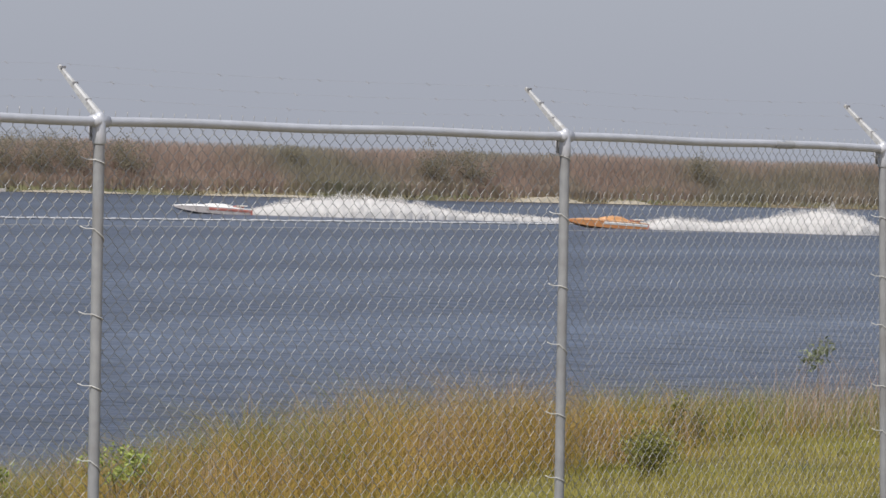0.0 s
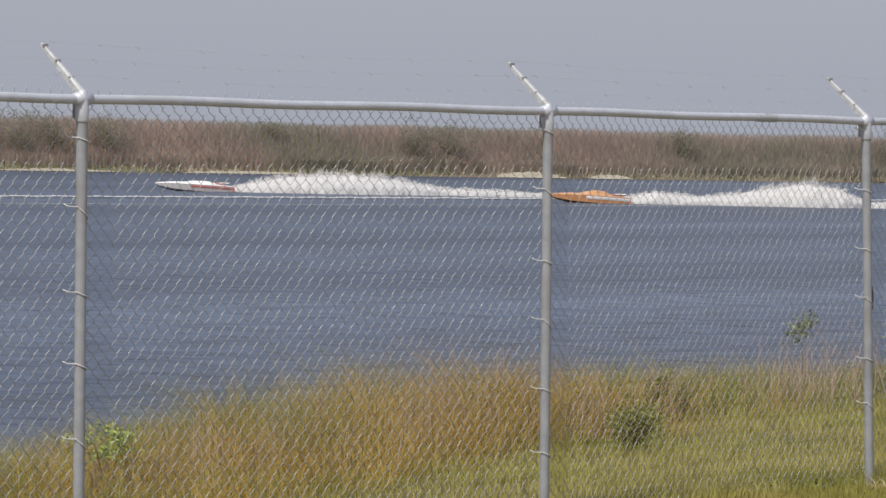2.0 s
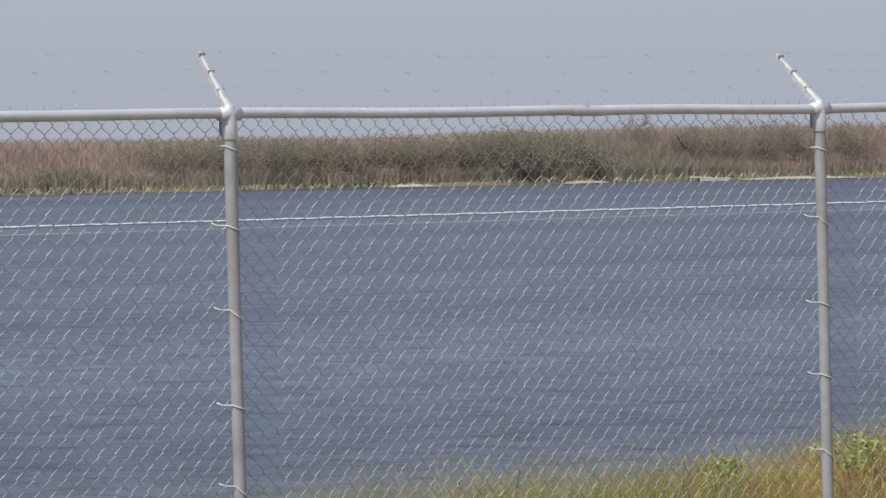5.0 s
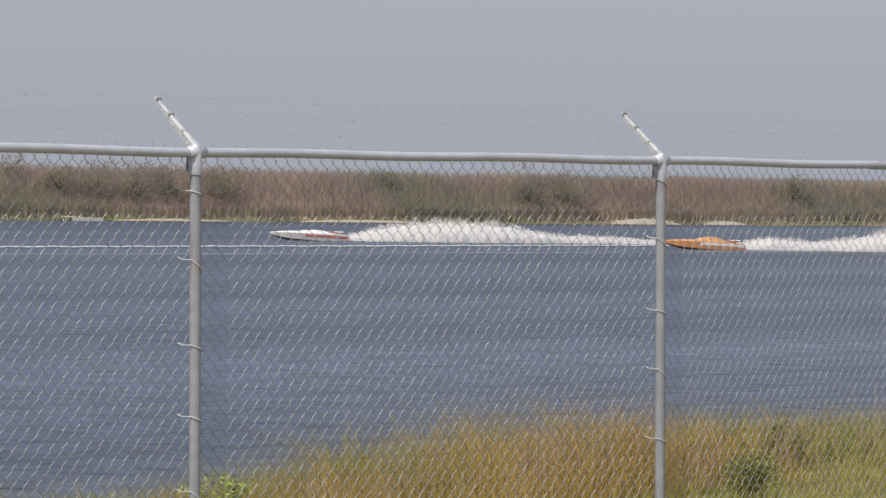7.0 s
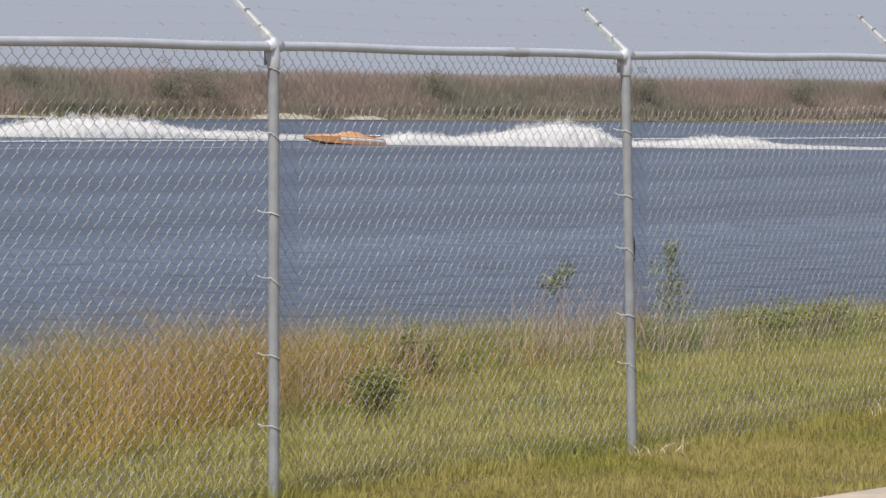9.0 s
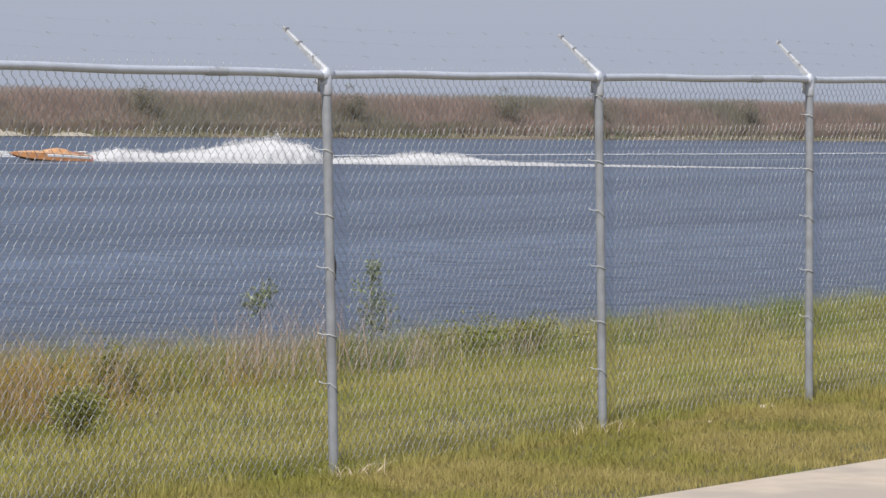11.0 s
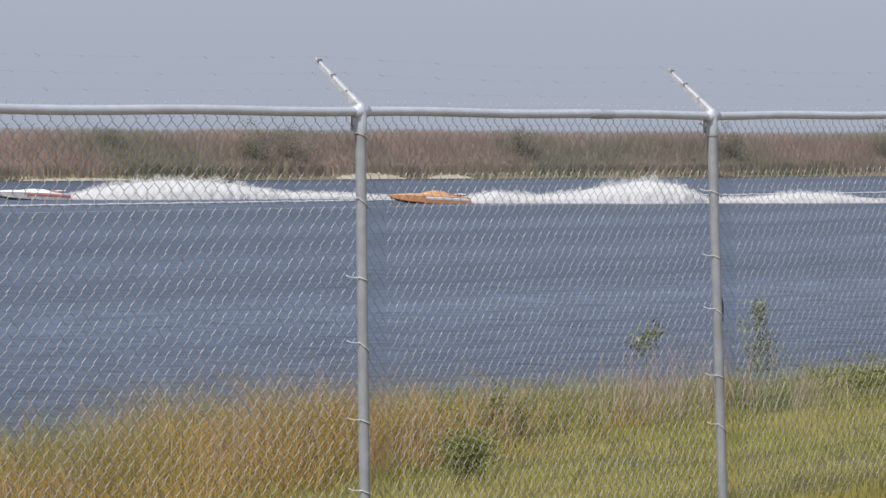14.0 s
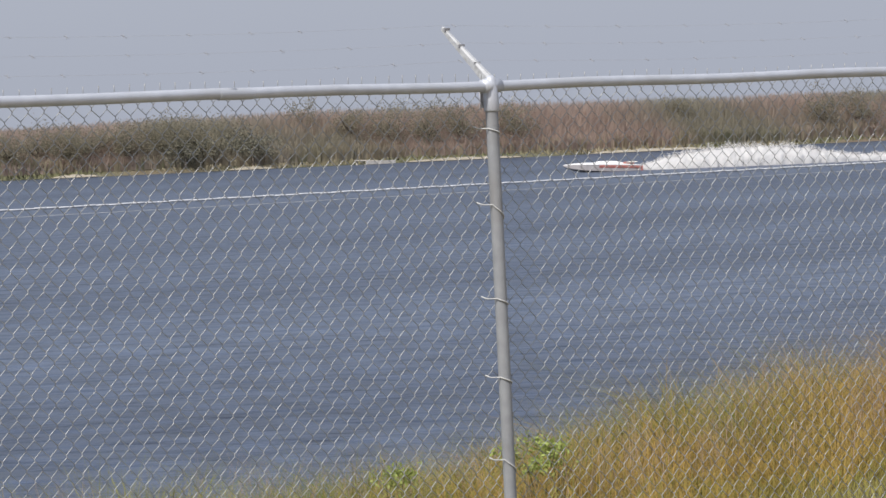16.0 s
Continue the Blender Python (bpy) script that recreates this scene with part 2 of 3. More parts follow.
SHORE_H = [0.54, 0.54, 0.54, 0.45, 0.33, 0.30, 0.33, 0.39, 0.50, 0.58, 0.48, 0.33, 0.33, 0.28, 0.22, 0.21, 0.24, 0.26]


def tall_edge(x):
    """Where the unmown grass begins, beyond the fence."""
    return np.clip(1.42 + 0.18 * (x + 1.6), 0.9, 2.7)


def ground_z(x, y):
    over = np.clip(y - tall_edge(np.clip(x, -20, 26)) - 0.9, 0, None)
    drop = np.where(over < 2, 0.10 * over ** 2, 0.4 * over - 0.4)
    dip = 0.07 * np.clip((5.6 - x) / 1.6, 0, 1) * np.clip((y + 1.6) / 1.5, 0, 1)
    return -0.08 - dip - 0.035 * np.clip(1.2 - x, 0, 6) + 0.012 * smooth_noise(x, y, 2.5, 3) * (np.abs(y) < 8) - np.minimum(drop, 4.2)


def ground():
    xs = np.concatenate([[-1500, -500, -150, -50, -25], np.arange(-16, 30.1, 0.5), [45, 90, 250, 700, 1800]])
    ys = np.concatenate([[-1500, -500, -100, -30, -14, -12], np.arange(-6, 18.1, 0.4)])
    gx, gy = np.meshgrid(xs, ys)
    z = ground_z(gx, gy)
    z = np.where(gy < -2.2, np.minimum(z, -0.11), z)
    verts = np.stack([gx, gy, z], -1).reshape(-1, 3)
    w = len(xs)
    i = (np.arange(len(ys) - 1)[:, None] * w + np.arange(w - 1)).ravel()
    tris = np.concatenate([np.stack([i, i + 1, i + w + 1], 1), np.stack([i, i + w + 1, i + w], 1)])
    me = raw_mesh("ground", verts, tris)
    me.polygons.foreach_set("use_smooth", [True] * len(me.polygons))
    tagged(link_mesh("ground", me, SOIL), "dry grassy levee top sloping down to the lake", "ground", kind="structure")


ground()

bm = bmesh.new()
slab(bm, (-400, -5.6, -0.30), (400, -2.05, -0.062))
bmesh.ops.bevel(bm, geom=bm.edges[:], offset=0.012, segments=2, affect="EDGES")
tagged(part("road", bm, CONCRETE), "pale worn concrete service road along the fence", "road", kind="structure")

bm = bmesh.new()
bmesh.ops.create_grid(bm, x_segments=40, y_segments=40, size=2200)
bmesh.ops.translate(bm, verts=bm.verts, vec=(300, 1500, WATER_Z))
for v in bm.verts:
    v.co.y = max(v.co.y, 8)
bmesh.ops.remove_doubles(bm, verts=bm.verts, dist=0.01)
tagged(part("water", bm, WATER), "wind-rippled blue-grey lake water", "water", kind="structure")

# far shore: a straight line seen across the lake
EYE = Vector((-13.5, -11.0, 1.70))
SHORE_A, SHORE_B = Vector((210.6, 276.0, 0)), Vector((393.6, 243.4, 0))
ALONG = (SHORE_B - SHORE_A).normalized()
BACK = Vector((-ALONG.y, ALONG.x, 0))


def shore_at(az):
    """The distance along the far shore from SHORE_A that lies at a compass angle from the levee."""
    w = Vector((math.cos(radians(az)), math.sin(radians(az)), 0))
    o = SHORE_A - EYE
    den = ALONG.x * w.y - ALONG.y * w.x
    return -(o.x * w.y - o.y * w.x) / den


def on_shore(s, back, z=0.0):
    return SHORE_A + ALONG * s + BACK * back + Vector((0, 0, z))


def at_range(az, dist, z=WATER_Z):
    return Vector((EYE.x + dist * math.cos(radians(az)), EYE.y + dist * math.sin(radians(az)), z))


S_LEFT, S_RIGHT = shore_at(60), shore_at(22)
bm = bmesh.new()
prev = None
for s in np.concatenate([[-2500], np.arange(S_LEFT, S_RIGHT, 2.0), [3200]]):
    wob = 0.8 * float(smooth_noise(np.array(s), np.array(0.0), 24, 5))
    row = [bm.verts.new(on_shore(float(s), b + wob, z)) for b, z in ((-3, -4.2), (0, WATER_Z + 0.02), (1.0, -3.05), (4, -2.85), (40, -2.7), (2500, -2.6))]
    if prev:
        for a, b, c, e in zip(prev, prev[1:], row[1:], row):
            bm.faces.new((a, b, c, e))
    prev = row
tagged(part("far_bank", bm, MUD), "low marshy bank across the lake", "ground", kind="structure")


# ---- grass and reeds ----
def blades(name, xyz, height, width, lean, mat, label, category, facing=None, spread=0.2):
    """Many tapered, bent blades in one mesh."""
    n = len(xyz)
    a = rng.uniform(0, 2 * math.pi, n) if facing is None else facing + rng.normal(0, spread, n)
    side = np.stack([np.cos(a), np.sin(a), np.zeros(n)], 1) * (width * 0.5)[:, None]
    b = 0.7 + 1.8 * smooth_noise(xyz[:, 0], xyz[:, 1], 0.8, 51) + rng.normal(0, 1.3, n)
    bend = np.stack([np.cos(b), np.sin(b), np.zeros(n)], 1) * (lean * height)[:, None]
    up = np.zeros((n, 3))
    up[:, 2] = height
    v = np.stack([xyz - side, xyz + side, xyz - side * 0.75 + up * 0.55 + bend * 0.3, xyz + side * 0.75 + up * 0.55 + bend * 0.3, xyz + up * 0.96 + bend], 1)
    base = (np.arange(n) * 5)[:, None]
    tri = np.concatenate([base + [0, 1, 3], base + [0, 3, 2], base + [2, 3, 4]], 0)
    me = raw_mesh(name, v.reshape(-1, 3), tri)
    return tagged(link_mesh(name, me, mat), label, category, kind="stuff")


def scatter(n, x0, x1, y0, y1):
    return rng.uniform(x0, x1, n), rng.uniform(y0, y1, n)


def mown_lawn():
    x, y = scatter(150000, -6.0, 12, -2.06, 0.02)
    edge = rng.uniform(0, 1, len(x)) < np.clip((y + 2.1) / 0.12, 0, 1)
    x, y = x[edge], y[edge]
    h = rng.uniform(0.02, 0.055, len(x)) * (1 + 0.35 * smooth_noise(x, y, 0.7, 11))
    blades("lawn", np.stack([x, y, ground_z(x, y) - 0.005], 1), h, rng.uniform(0.003, 0.006, len(x)), rng.uniform(0.1, 0.8, len(x)), LAWN,
           "short mown olive and tan grass beside the concrete road", "grass")


def fence_verge():
    x, y = scatter(12000, -5, 14, -0.16, 0.14)
    h = rng.uniform(0.04, 0.13, len(x)) * (1 + 0.5 * smooth_noise(x, y, 0.6, 12))
    blades("fence_verge", np.stack([x, y, ground_z(x, y) - 0.005], 1), h, rng.uniform(0.004, 0.007, len(x)), rng.uniform(0.1, 0.7, len(x)), VERGE,
           "untrimmed yellow-green grass along the fence foot", "grass")


def short_meadow():
    x, y = scatter(190000, -6.5, 18, 0.1, 4.6)
    keep = y < tall_edge(x) + 0.35 + 0.25 * smooth_noise(x, y, 0.8, 4)
    x, y = x[keep], y[keep]
    h = rng.uniform(0.04, 0.10, len(x)) * (1 + 0.3 * smooth_noise(x, y, 1.1, 13))
    blades("short_meadow", np.stack([x, y, ground_z(x, y) - 0.005], 1), h, rng.uniform(0.003, 0.006, len(x)), rng.uniform(0.2, 0.9, len(x)), VERGE,
           "rough yellow-green grass between the fence and the tall grass", "grass")


def tall_grass():
    n = 260000
    x, y = scatter(n, -8, 22, 0.5, 8.6)
    e = tall_edge(x) + 0.18 * smooth_noise(x, y, 0.9, 21) - 0.38 * np.clip((2.4 - x) / 2.0, 0, 1)
    depth = y - e
    clump = smooth_noise(x, y, 0.55, 22) + 0.5 * smooth_noise(x, y, 0.2, 23)
    keep = (depth > 0) & (depth < 3.0) & (rng.uniform(-1.4, 1.4, n) < clump + 0.9)
    x, y, depth, clump = x[keep], y[keep], depth[keep], clump[keep]
    h = np.interp(x, SHORE_X, SHORE_H) * (0.90 + (0.24 + 0.2 * np.clip((x - 4) / 2, 0, 1)) * clump) * rng.uniform(0.55, 1.12, len(x)) * np.clip(0.55 + depth * 0.8, 0.5, 1.0)
    lone = rng.uniform(0, 1, len(x)) < 0.012
    h = np.where(lone, h * 1.3, h)
    green = (np.clip((x - 4.2) / 3.0, 0, 1) * 0.9 + np.clip((0.2 - x) / 4.0, 0, 1) * 0.8 + 0.08 + 0.22 * smooth_noise(x, y, 1.6, 24)
             + np.clip((depth - 1.1) / 1.8, 0, 0.5)) > rng.uniform(0.15, 0.85, len(x))
    xyz = np.stack([x, y, ground_z(x, y) - 0.01], 1)
    for sel, mat, name, label in ((~green, DRY, "tall_dry_grass", "tall golden dry grass on the lake bank"), (green, GREEN, "tall_green_grass", "tall fresh green grass mixed into the bank")):
        k = int(sel.sum())
        blades(name, xyz[sel], h[sel], rng.uniform(0.002, 0.0055, k), rng.uniform(0.25, 1.1, k) * np.where(rng.uniform(0, 1, k) < 0.5, 2.1, 1.0), mat, label, "grass")


SEED = material("pinkish_seed_heads", (0.36, 0.27, 0.20), (0.50, 0.38, 0.29), 3, 0.9, island=0.2, see_through=0.4)


def seed_heads():
    """Fine feathery tops that stand just over the tall grass."""
    x, y = scatter(16000, -6, 14, 1.4, 4.6)
    depth = y - tall_edge(x)
    keep = (depth > 0.25) & (depth < 1.7) & (smooth_noise(x, y, 0.9, 41) > -0.1)
    x, y = x[keep], y[keep]
    h = np.interp(x, SHORE_X, SHORE_H) * rng.uniform(0.8, 1.28, len(x))
    blades("seed_heads", np.stack([x, y, ground_z(x, y)], 1), h, rng.uniform(0.0015, 0.0035, len(x)), rng.uniform(0.1, 0.6, len(x)), SEED,
           "wispy pinkish seed heads over the tall grass", "grass")


mown_lawn()
seed_heads()
fence_verge()
short_meadow()
tall_grass()

DEAD = material("pinkish_dead_stalks", (0.36, 0.26, 0.20), (0.52, 0.39, 0.31), 5, 0.9, island=0.25, see_through=0.3)
STRAW_SPOTS = [(6.3, 3.0, 0.54, 70), (6.9, 3.0, 0.54, 80), (3.9, 2.7, 0.42, 70), (2.6, 2.5, 0.50, 50), (1.2, 2.5, 0.36, 40), (6.6, 3.1, 0.42, 80), (7.35, 3.0, 0.60, 60), (8.2, 3.0, 0.28, 60), (9.6, 3.2, 0.30, 40), (-1.4, 2.2, 0.36, 10), (3.0, 3.0, 0.40, 20), (5.6, 3.1, 0.26, 14), (-3.4, 2.0, 0.3, 10), (0.6, 2.6, 0.34, 14)]
pts, hs = [], []
for cx, cy, ch, k in STRAW_SPOTS:
    for _ in range(k):
        x, y = cx + rng.normal(0, 0.24), cy + rng.normal(0, 0.2)
        pts.append((x, y, float(ground_z(np.array(x), np.array(y)))))
        hs.append(ch * rng.uniform(0.6, 1.2))
blades("straw_stalks", np.array(pts), np.array(hs), rng.uniform(0.0028, 0.0048, len(pts)), rng.uniform(0.1, 0.7, len(pts)), DEAD,
       "pinkish dead flower stalks standing in the tall grass", "dead stalks")


pts = []
for cx, cy, k in ((2.62, -0.14, 34), (2.9, -0.16, 26), (5.2, -0.1, 26), (5.0, -0.05, 14), (5.6, -0.12, 14)):
    for _ in range(k):
        x, y = cx + rng.normal(0, 0.09), cy + rng.normal(0, 0.05)
        pts.append((x, y, float(ground_z(np.array(x), np.array(y)))))
blades("cut_straw", np.array(pts), rng.uniform(0.04, 0.10, len(pts)), rng.uniform(0.003, 0.006, len(pts)), rng.uniform(0.5, 2.0, len(pts)), STRAW,
       "pale trimmed straw lying round the fence feet", "dead grass")


def stone(x, y, r, seed):
    """A pale rounded stone, flattened and uneven."""
    rr = random.Random(seed)
    bm = bmesh.new()
    bmesh.ops.create_icosphere(bm, subdivisions=2, radius=r)
    for v in bm.verts:
        v.co *= rr.uniform(0.85, 1.12)
        v.co.z *= 0.6
    ob = part("stone", bm, CONCRETE, None, smooth=True)
    ob.location = (x, y, float(ground_z(np.array(x), np.array(y))) + r * 0.4)
    tagged(ob, "small pale stone lying in the short grass by the fence", "stone")


for k, (x, y, r) in enumerate(((7.22, -0.05, 0.035), (7.30, -0.07, 0.028), (6.1, -0.3, 0.016), (4.2, -1.4, 0.014), (3.6, -1.2, 0.012), (5.5, -0.35, 0.013))):
    stone(x, y, r, k)


def reed_bed():
    n = 110000
    s = rng.uniform(S_LEFT, S_RIGHT, n)
    b = 0.9 + 15 * rng.uniform(0, 1, n) ** 1.4
    tall = 5.38 + 0.22 * smooth_noise(s, b, 30, 31) + 0.10 * smooth_noise(s, b, 4, 32)
    west = shore_at(47.5)
    tall = tall - 0.6 * np.clip((west - s) / (west - shore_at(52)), 0, 1)
    h = tall * np.clip(0.26 + (b - 0.9) * 0.13, 0, 1) * rng.uniform(0.84, 1.03, n)
    xyz = np.array([SHORE_A.x, SHORE_A.y, 0]) + np.outer(s, ALONG) + np.outer(b, BACK)
    xyz[:, 2] = -2.95
    blades("reed_bed", xyz, h, rng.uniform(0.16, 0.40, n), rng.uniform(0.05, 0.35, n), REED, "dense brown reed marsh along the far shore", "reeds", facing=math.atan2(ALONG.y, ALONG.x))
    n = 26000
    s = rng.uniform(S_LEFT, S_RIGHT, n)
    b = rng.uniform(0.8, 3.4, n)
    xyz = np.array([SHORE_A.x, SHORE_A.y, 0]) + np.outer(s, ALONG) + np.outer(b, BACK)
    xyz[:, 2] = -3.0
    h = (1.55 + 0.55 * smooth_noise(s, b * 0, 26, 36) + 0.25 * smooth_noise(s, b, 6, 37)) * rng.uniform(0.6, 1.1, n)
    blades("low_reeds", xyz, np.clip(h, 0.5, 2.6), rng.uniform(0.14, 0.34, n), rng.uniform(0.05, 0.4, n), LOW_REED, "lower olive-brown reeds in front of the tall reed marsh", "reeds", facing=math.atan2(ALONG.y, ALONG.x))
    n = 15000
    s = rng.uniform(S_LEFT, S_RIGHT, n)
    b = rng.uniform(0.0, 2.6, n)
    xyz = np.array([SHORE_A.x, SHORE_A.y, 0]) + np.outer(s, ALONG) + np.outer(b, BACK)
    xyz[:, 2] = -3.35 + 0.2 * b
    h = rng.uniform(0.25, 0.62, n) * (1 + 0.4 * smooth_noise(s, b, 9, 33))
    blades("shore_grass", xyz, h, rng.uniform(0.1, 0.3, n), rng.uniform(0.1, 0.4, n), SHORE, "tan and green grass fringe at the far waterline", "grass", facing=math.atan2(ALONG.y, ALONG.x))


reed_bed()


def leaf_cloud(name, n, centre, spread, size, mat, parent, hollow=0.35, tight=0.5):
    """A crown of many small bent leaves in several clumps, uneven and with gaps."""
    r = np.random.default_rng(int(abs(hash_of(name, n, *centre))))
    clumps = r.normal(0, tight, (max(5, n // 60), 3)) * spread + centre
    c = clumps[r.integers(0, len(clumps), n)] + r.normal(0, hollow, (n, 3)) * spread * 0.6
    a = r.normal(0, 1, (n, 3))
    a /= np.linalg.norm(a, axis=1)[:, None]
    q = np.cross(a, r.normal(0, 1, (n, 3)))
    q /= np.linalg.norm(q, axis=1)[:, None]
    ln = size * r.uniform(0.6, 1.4, n)[:, None]
    v = np.stack([c - a * ln, c + q * ln * 0.42, c + a * ln, c - q * ln * 0.42], 1).reshape(-1, 3)
    v[:, 2] = np.maximum(v[:, 2], 0.01)
    base = (np.arange(n) * 4)[:, None]
    me = raw_mesh(name, v, np.concatenate([base + [0, 1, 2], base + [0, 2, 3]], 0))
    return link_mesh(name, me, mat, parent)


def hash_of(name, *nums):
    return sum(ord(ch) for ch in name) * 31 + sum(int(abs(k) * 97) * (i + 3) for i, k in enumerate(nums))


def bush(at, wide, tall, n, leaf, mat, label, mid=0.52):
    root = thing("bush", at, label, "bush")
    for k in range(7):
        bm = bmesh.new()
        a = k * 0.9
        tip = Vector((math.cos(a) * wide * 0.35, math.sin(a) * wide * 0.35, tall * (0.55 + 0.3 * (k % 3) / 2)))
        tube(bm, [(0, 0, -0.02), tip * 0.5 + Vector((0, 0, 0.04)), tip], [0.006, 0.004, 0.002], 5)
        part("stem", bm, STALK, root)
    leaf_cloud("foliage", n, np.array((0, 0, tall * mid)), np.array((wide * 0.5, wide * 0.5, tall * (1.02 - mid))), leaf, mat, root, tight=0.36)
    return root


def weed(at, stalk, clusters, label, n=70, leaf=0.03):
    """A thin upright stalk with clusters of leaves on it: each (height, radius, tallness)."""
    root = thing("weed", at, label, "weed")
    bm = bmesh.new()
    tube(bm, [(0, 0, -0.02), (0.02, 0.01, stalk * 0.4), (-0.01, 0, stalk * 0.75), (0.01, 0, stalk)], [0.0035, 0.003, 0.0025, 0.0015], 6)
    part("stalk", bm, STALK, root)
    for z, r, tl in clusters:
        leaf_cloud("foliage", n * 2, np.array((0, 0, z)), np.array((r, r, tl)), leaf, WEED_LEAF, root, hollow=0.6, tight=0.4)["kind"] = "stuff"
    return root


def land(x, y):
    return (x, y, float(ground_z(np.array(x), np.array(y))))


bush(land(3.27, 1.95), 0.36, 0.34, 2600, 0.011, LEAF, "small dark green bush at the edge of the dry grass")
bush(land(-0.74, 2.15), 0.44, 0.43, 460, 0.014, LEAF_LIGHT, "bright green leafy weed clump behind a fence post", 0.74)
bush(land(-0.35, 2.4), 0.16, 0.38, 140, 0.013, LEAF_LIGHT, "small bright green weed in the dry grass")
bush(land(-1.6, 2.2), 0.3, 0.43, 260, 0.013, LEAF_LIGHT, "low bright green weed in the dry grass", 0.74)
bush(land(4.92, 3.0), 0.22, 0.37, 620, 0.012, GREEN, "olive green shrub standing out of the tall grass")
bush(land(5.3, 3.1), 0.16, 0.3, 240, 0.014, GREEN, "low olive shrub in the tall grass")
bush(land(9.25, 3.2), 0.6, 0.27, 1500, 0.012, GREEN, "low green shrub in the bank grass")
bush(land(10.1, 3.25), 0.5, 0.30, 1300, 0.012, GREEN, "rounded green shrub at the lake bank")
weed(land(6.46, 3.0), 0.66, [(0.56, 0.095, 0.09)], "thin weed with one tuft of green leaves at its top", 130, 0.016)
weed(land(7.68, 3.0), 0.80, [(0.28, 0.11, 0.10), (0.40, 0.14, 0.11), (0.52, 0.13, 0.11), (0.65, 0.07, 0.10)], "tall weed with several loose clusters of green leaves", 120, 0.0135)


# ---- far trees ----
def tree(at, tall, wide, n, seed, label, mat=TREE_LEAF):
    r = random.Random(seed)
    root = thing("tree", at, label, "tree", "trees along the far shore")
    bm = bmesh.new()
    lean = r.uniform(-0.3, 0.3)
    top = Vector((lean, 0, tall * 0.72))
    tube(bm, [(0, 0, -0.3), top * 0.4, top], [0.16, 0.12, 0.05], 7)
    for k in range(5):
        a = r.uniform(0, 6.28)
        z = tall * r.uniform(0.18, 0.55)
        tip = Vector((math.cos(a) * wide * 0.42, math.sin(a) * wide * 0.42, z + tall * 0.25))
        tube(bm, [(lean * z / tall, 0, z), tip * 0.55 + Vector((0, 0, z * 0.35)), tip], [0.08, 0.05, 0.02], 5)
    part("trunk", bm, BARK, root)
    leaf_cloud("crown", n, np.array((0, 0, tall * 0.60)), np.array((wide * 0.55, wide * 0.5, tall * 0.36)), 0.11, mat, root)
    return root


TREES = [(53.9, 4.9, 4.6, 2.0), (53.3, 5.0, 4.4, 3.0), (52.8, 4.7, 5.0, 2.2), (52.3, 5.2, 4.5, 3.0), (51.9, 4.7, 4.2, 2.0), (51.5, 5.0, 5.0, 3.2), (51.1, 4.8, 4.4, 2.2),
         (50.7, 5.2, 4.6, 2.8), (50.3, 5.4, 4.8, 2.4), (49.95, 4.3, 3.8, 1.6), (50.05, 5.5, 5.0, 4.5), (49.6, 5.2, 4.2, 4.6), (54.6, 4.8, 5, 3.0), (55.4, 5, 5, 3)]
for k, (az, tall, wide, b) in enumerate(TREES):
    q = on_shore(shore_at(az), b, -2.95)
    tree(q, tall - 0.6, wide, 2600, k, "grey-green willow-like tree with dense low crown")
tree(on_shore(shore_at(49.3), 0.6, -3.05), 3.6, 4.4, 3000, 99, "dark rounded shrub leaning over the far waterline", TREE_DARK)
tree(on_shore(shore_at(50.3), 0.6, -3.05), 3.0, 3.6, 2200, 98, "dark low shrub at the far waterline", TREE_DARK)
SHRUBS = [(48.05, 5.9, 2.6, 7), (46.5, 5.3, 4.4, 2.8), (46.0, 5.1, 4.2, 3.2), (47.0, 5.3, 4.4, 3.4), (47.55, 5.4, 4.0, 4.0), (45.2, 5.1, 4.0, 3), (40.6, 5.0, 4.2, 2.8), (40.05, 5.1, 4.2, 2.6), (42.5, 5.4, 2.6, 6), (33.5, 5.0, 3.2, 3), (31.2, 5.0, 3.6, 3), (29.8, 5.2, 3.0, 4), (27.6, 4.9, 3.4, 3), (36.5, 5.1, 3.0, 4)]
for k, (az, tall, wide, b) in enumerate(SHRUBS):
    tree(on_shore(shore_at(az), b, -2.95), tall, wide, 2400, 40 + k, "olive-grey shrub rising among the brown reeds")


def dock():
    c = on_shore(shore_at(47.7), -2.2, WATER_Z - 0.22)
    root = thing("dock", c, "small weathered pale wooden dock on the far shore", "dock")
    root.rotation_euler = (0, 0, math.atan2(ALONG.y, ALONG.x))
    for k in range(8):
        bm = bmesh.new()
        slab(bm, (-1.7 + k * 0.42, -0.9, 0.62 - 0.03 * k), (-1.7 + k * 0.42 + 0.38, 1.2, 0.70 - 0.03 * k))
        part("board", bm, PALE_WOOD, root)
    for x in (-1.5, 0.0, 1.4):
        for y in (-0.8, 1.1):
            bm = bmesh.new()
            tube(bm, [(x, y, -1.2), (x, y, 0.62)], 0.08, 8)
            part("pile", bm, PALE_WOOD, root)
    bm = bmesh.new()
    slab(bm, (-1.75, -0.96, 0.26), (1.7, -0.9, 0.60))
    part("fascia", bm, PALE_WOOD, root)


dock()


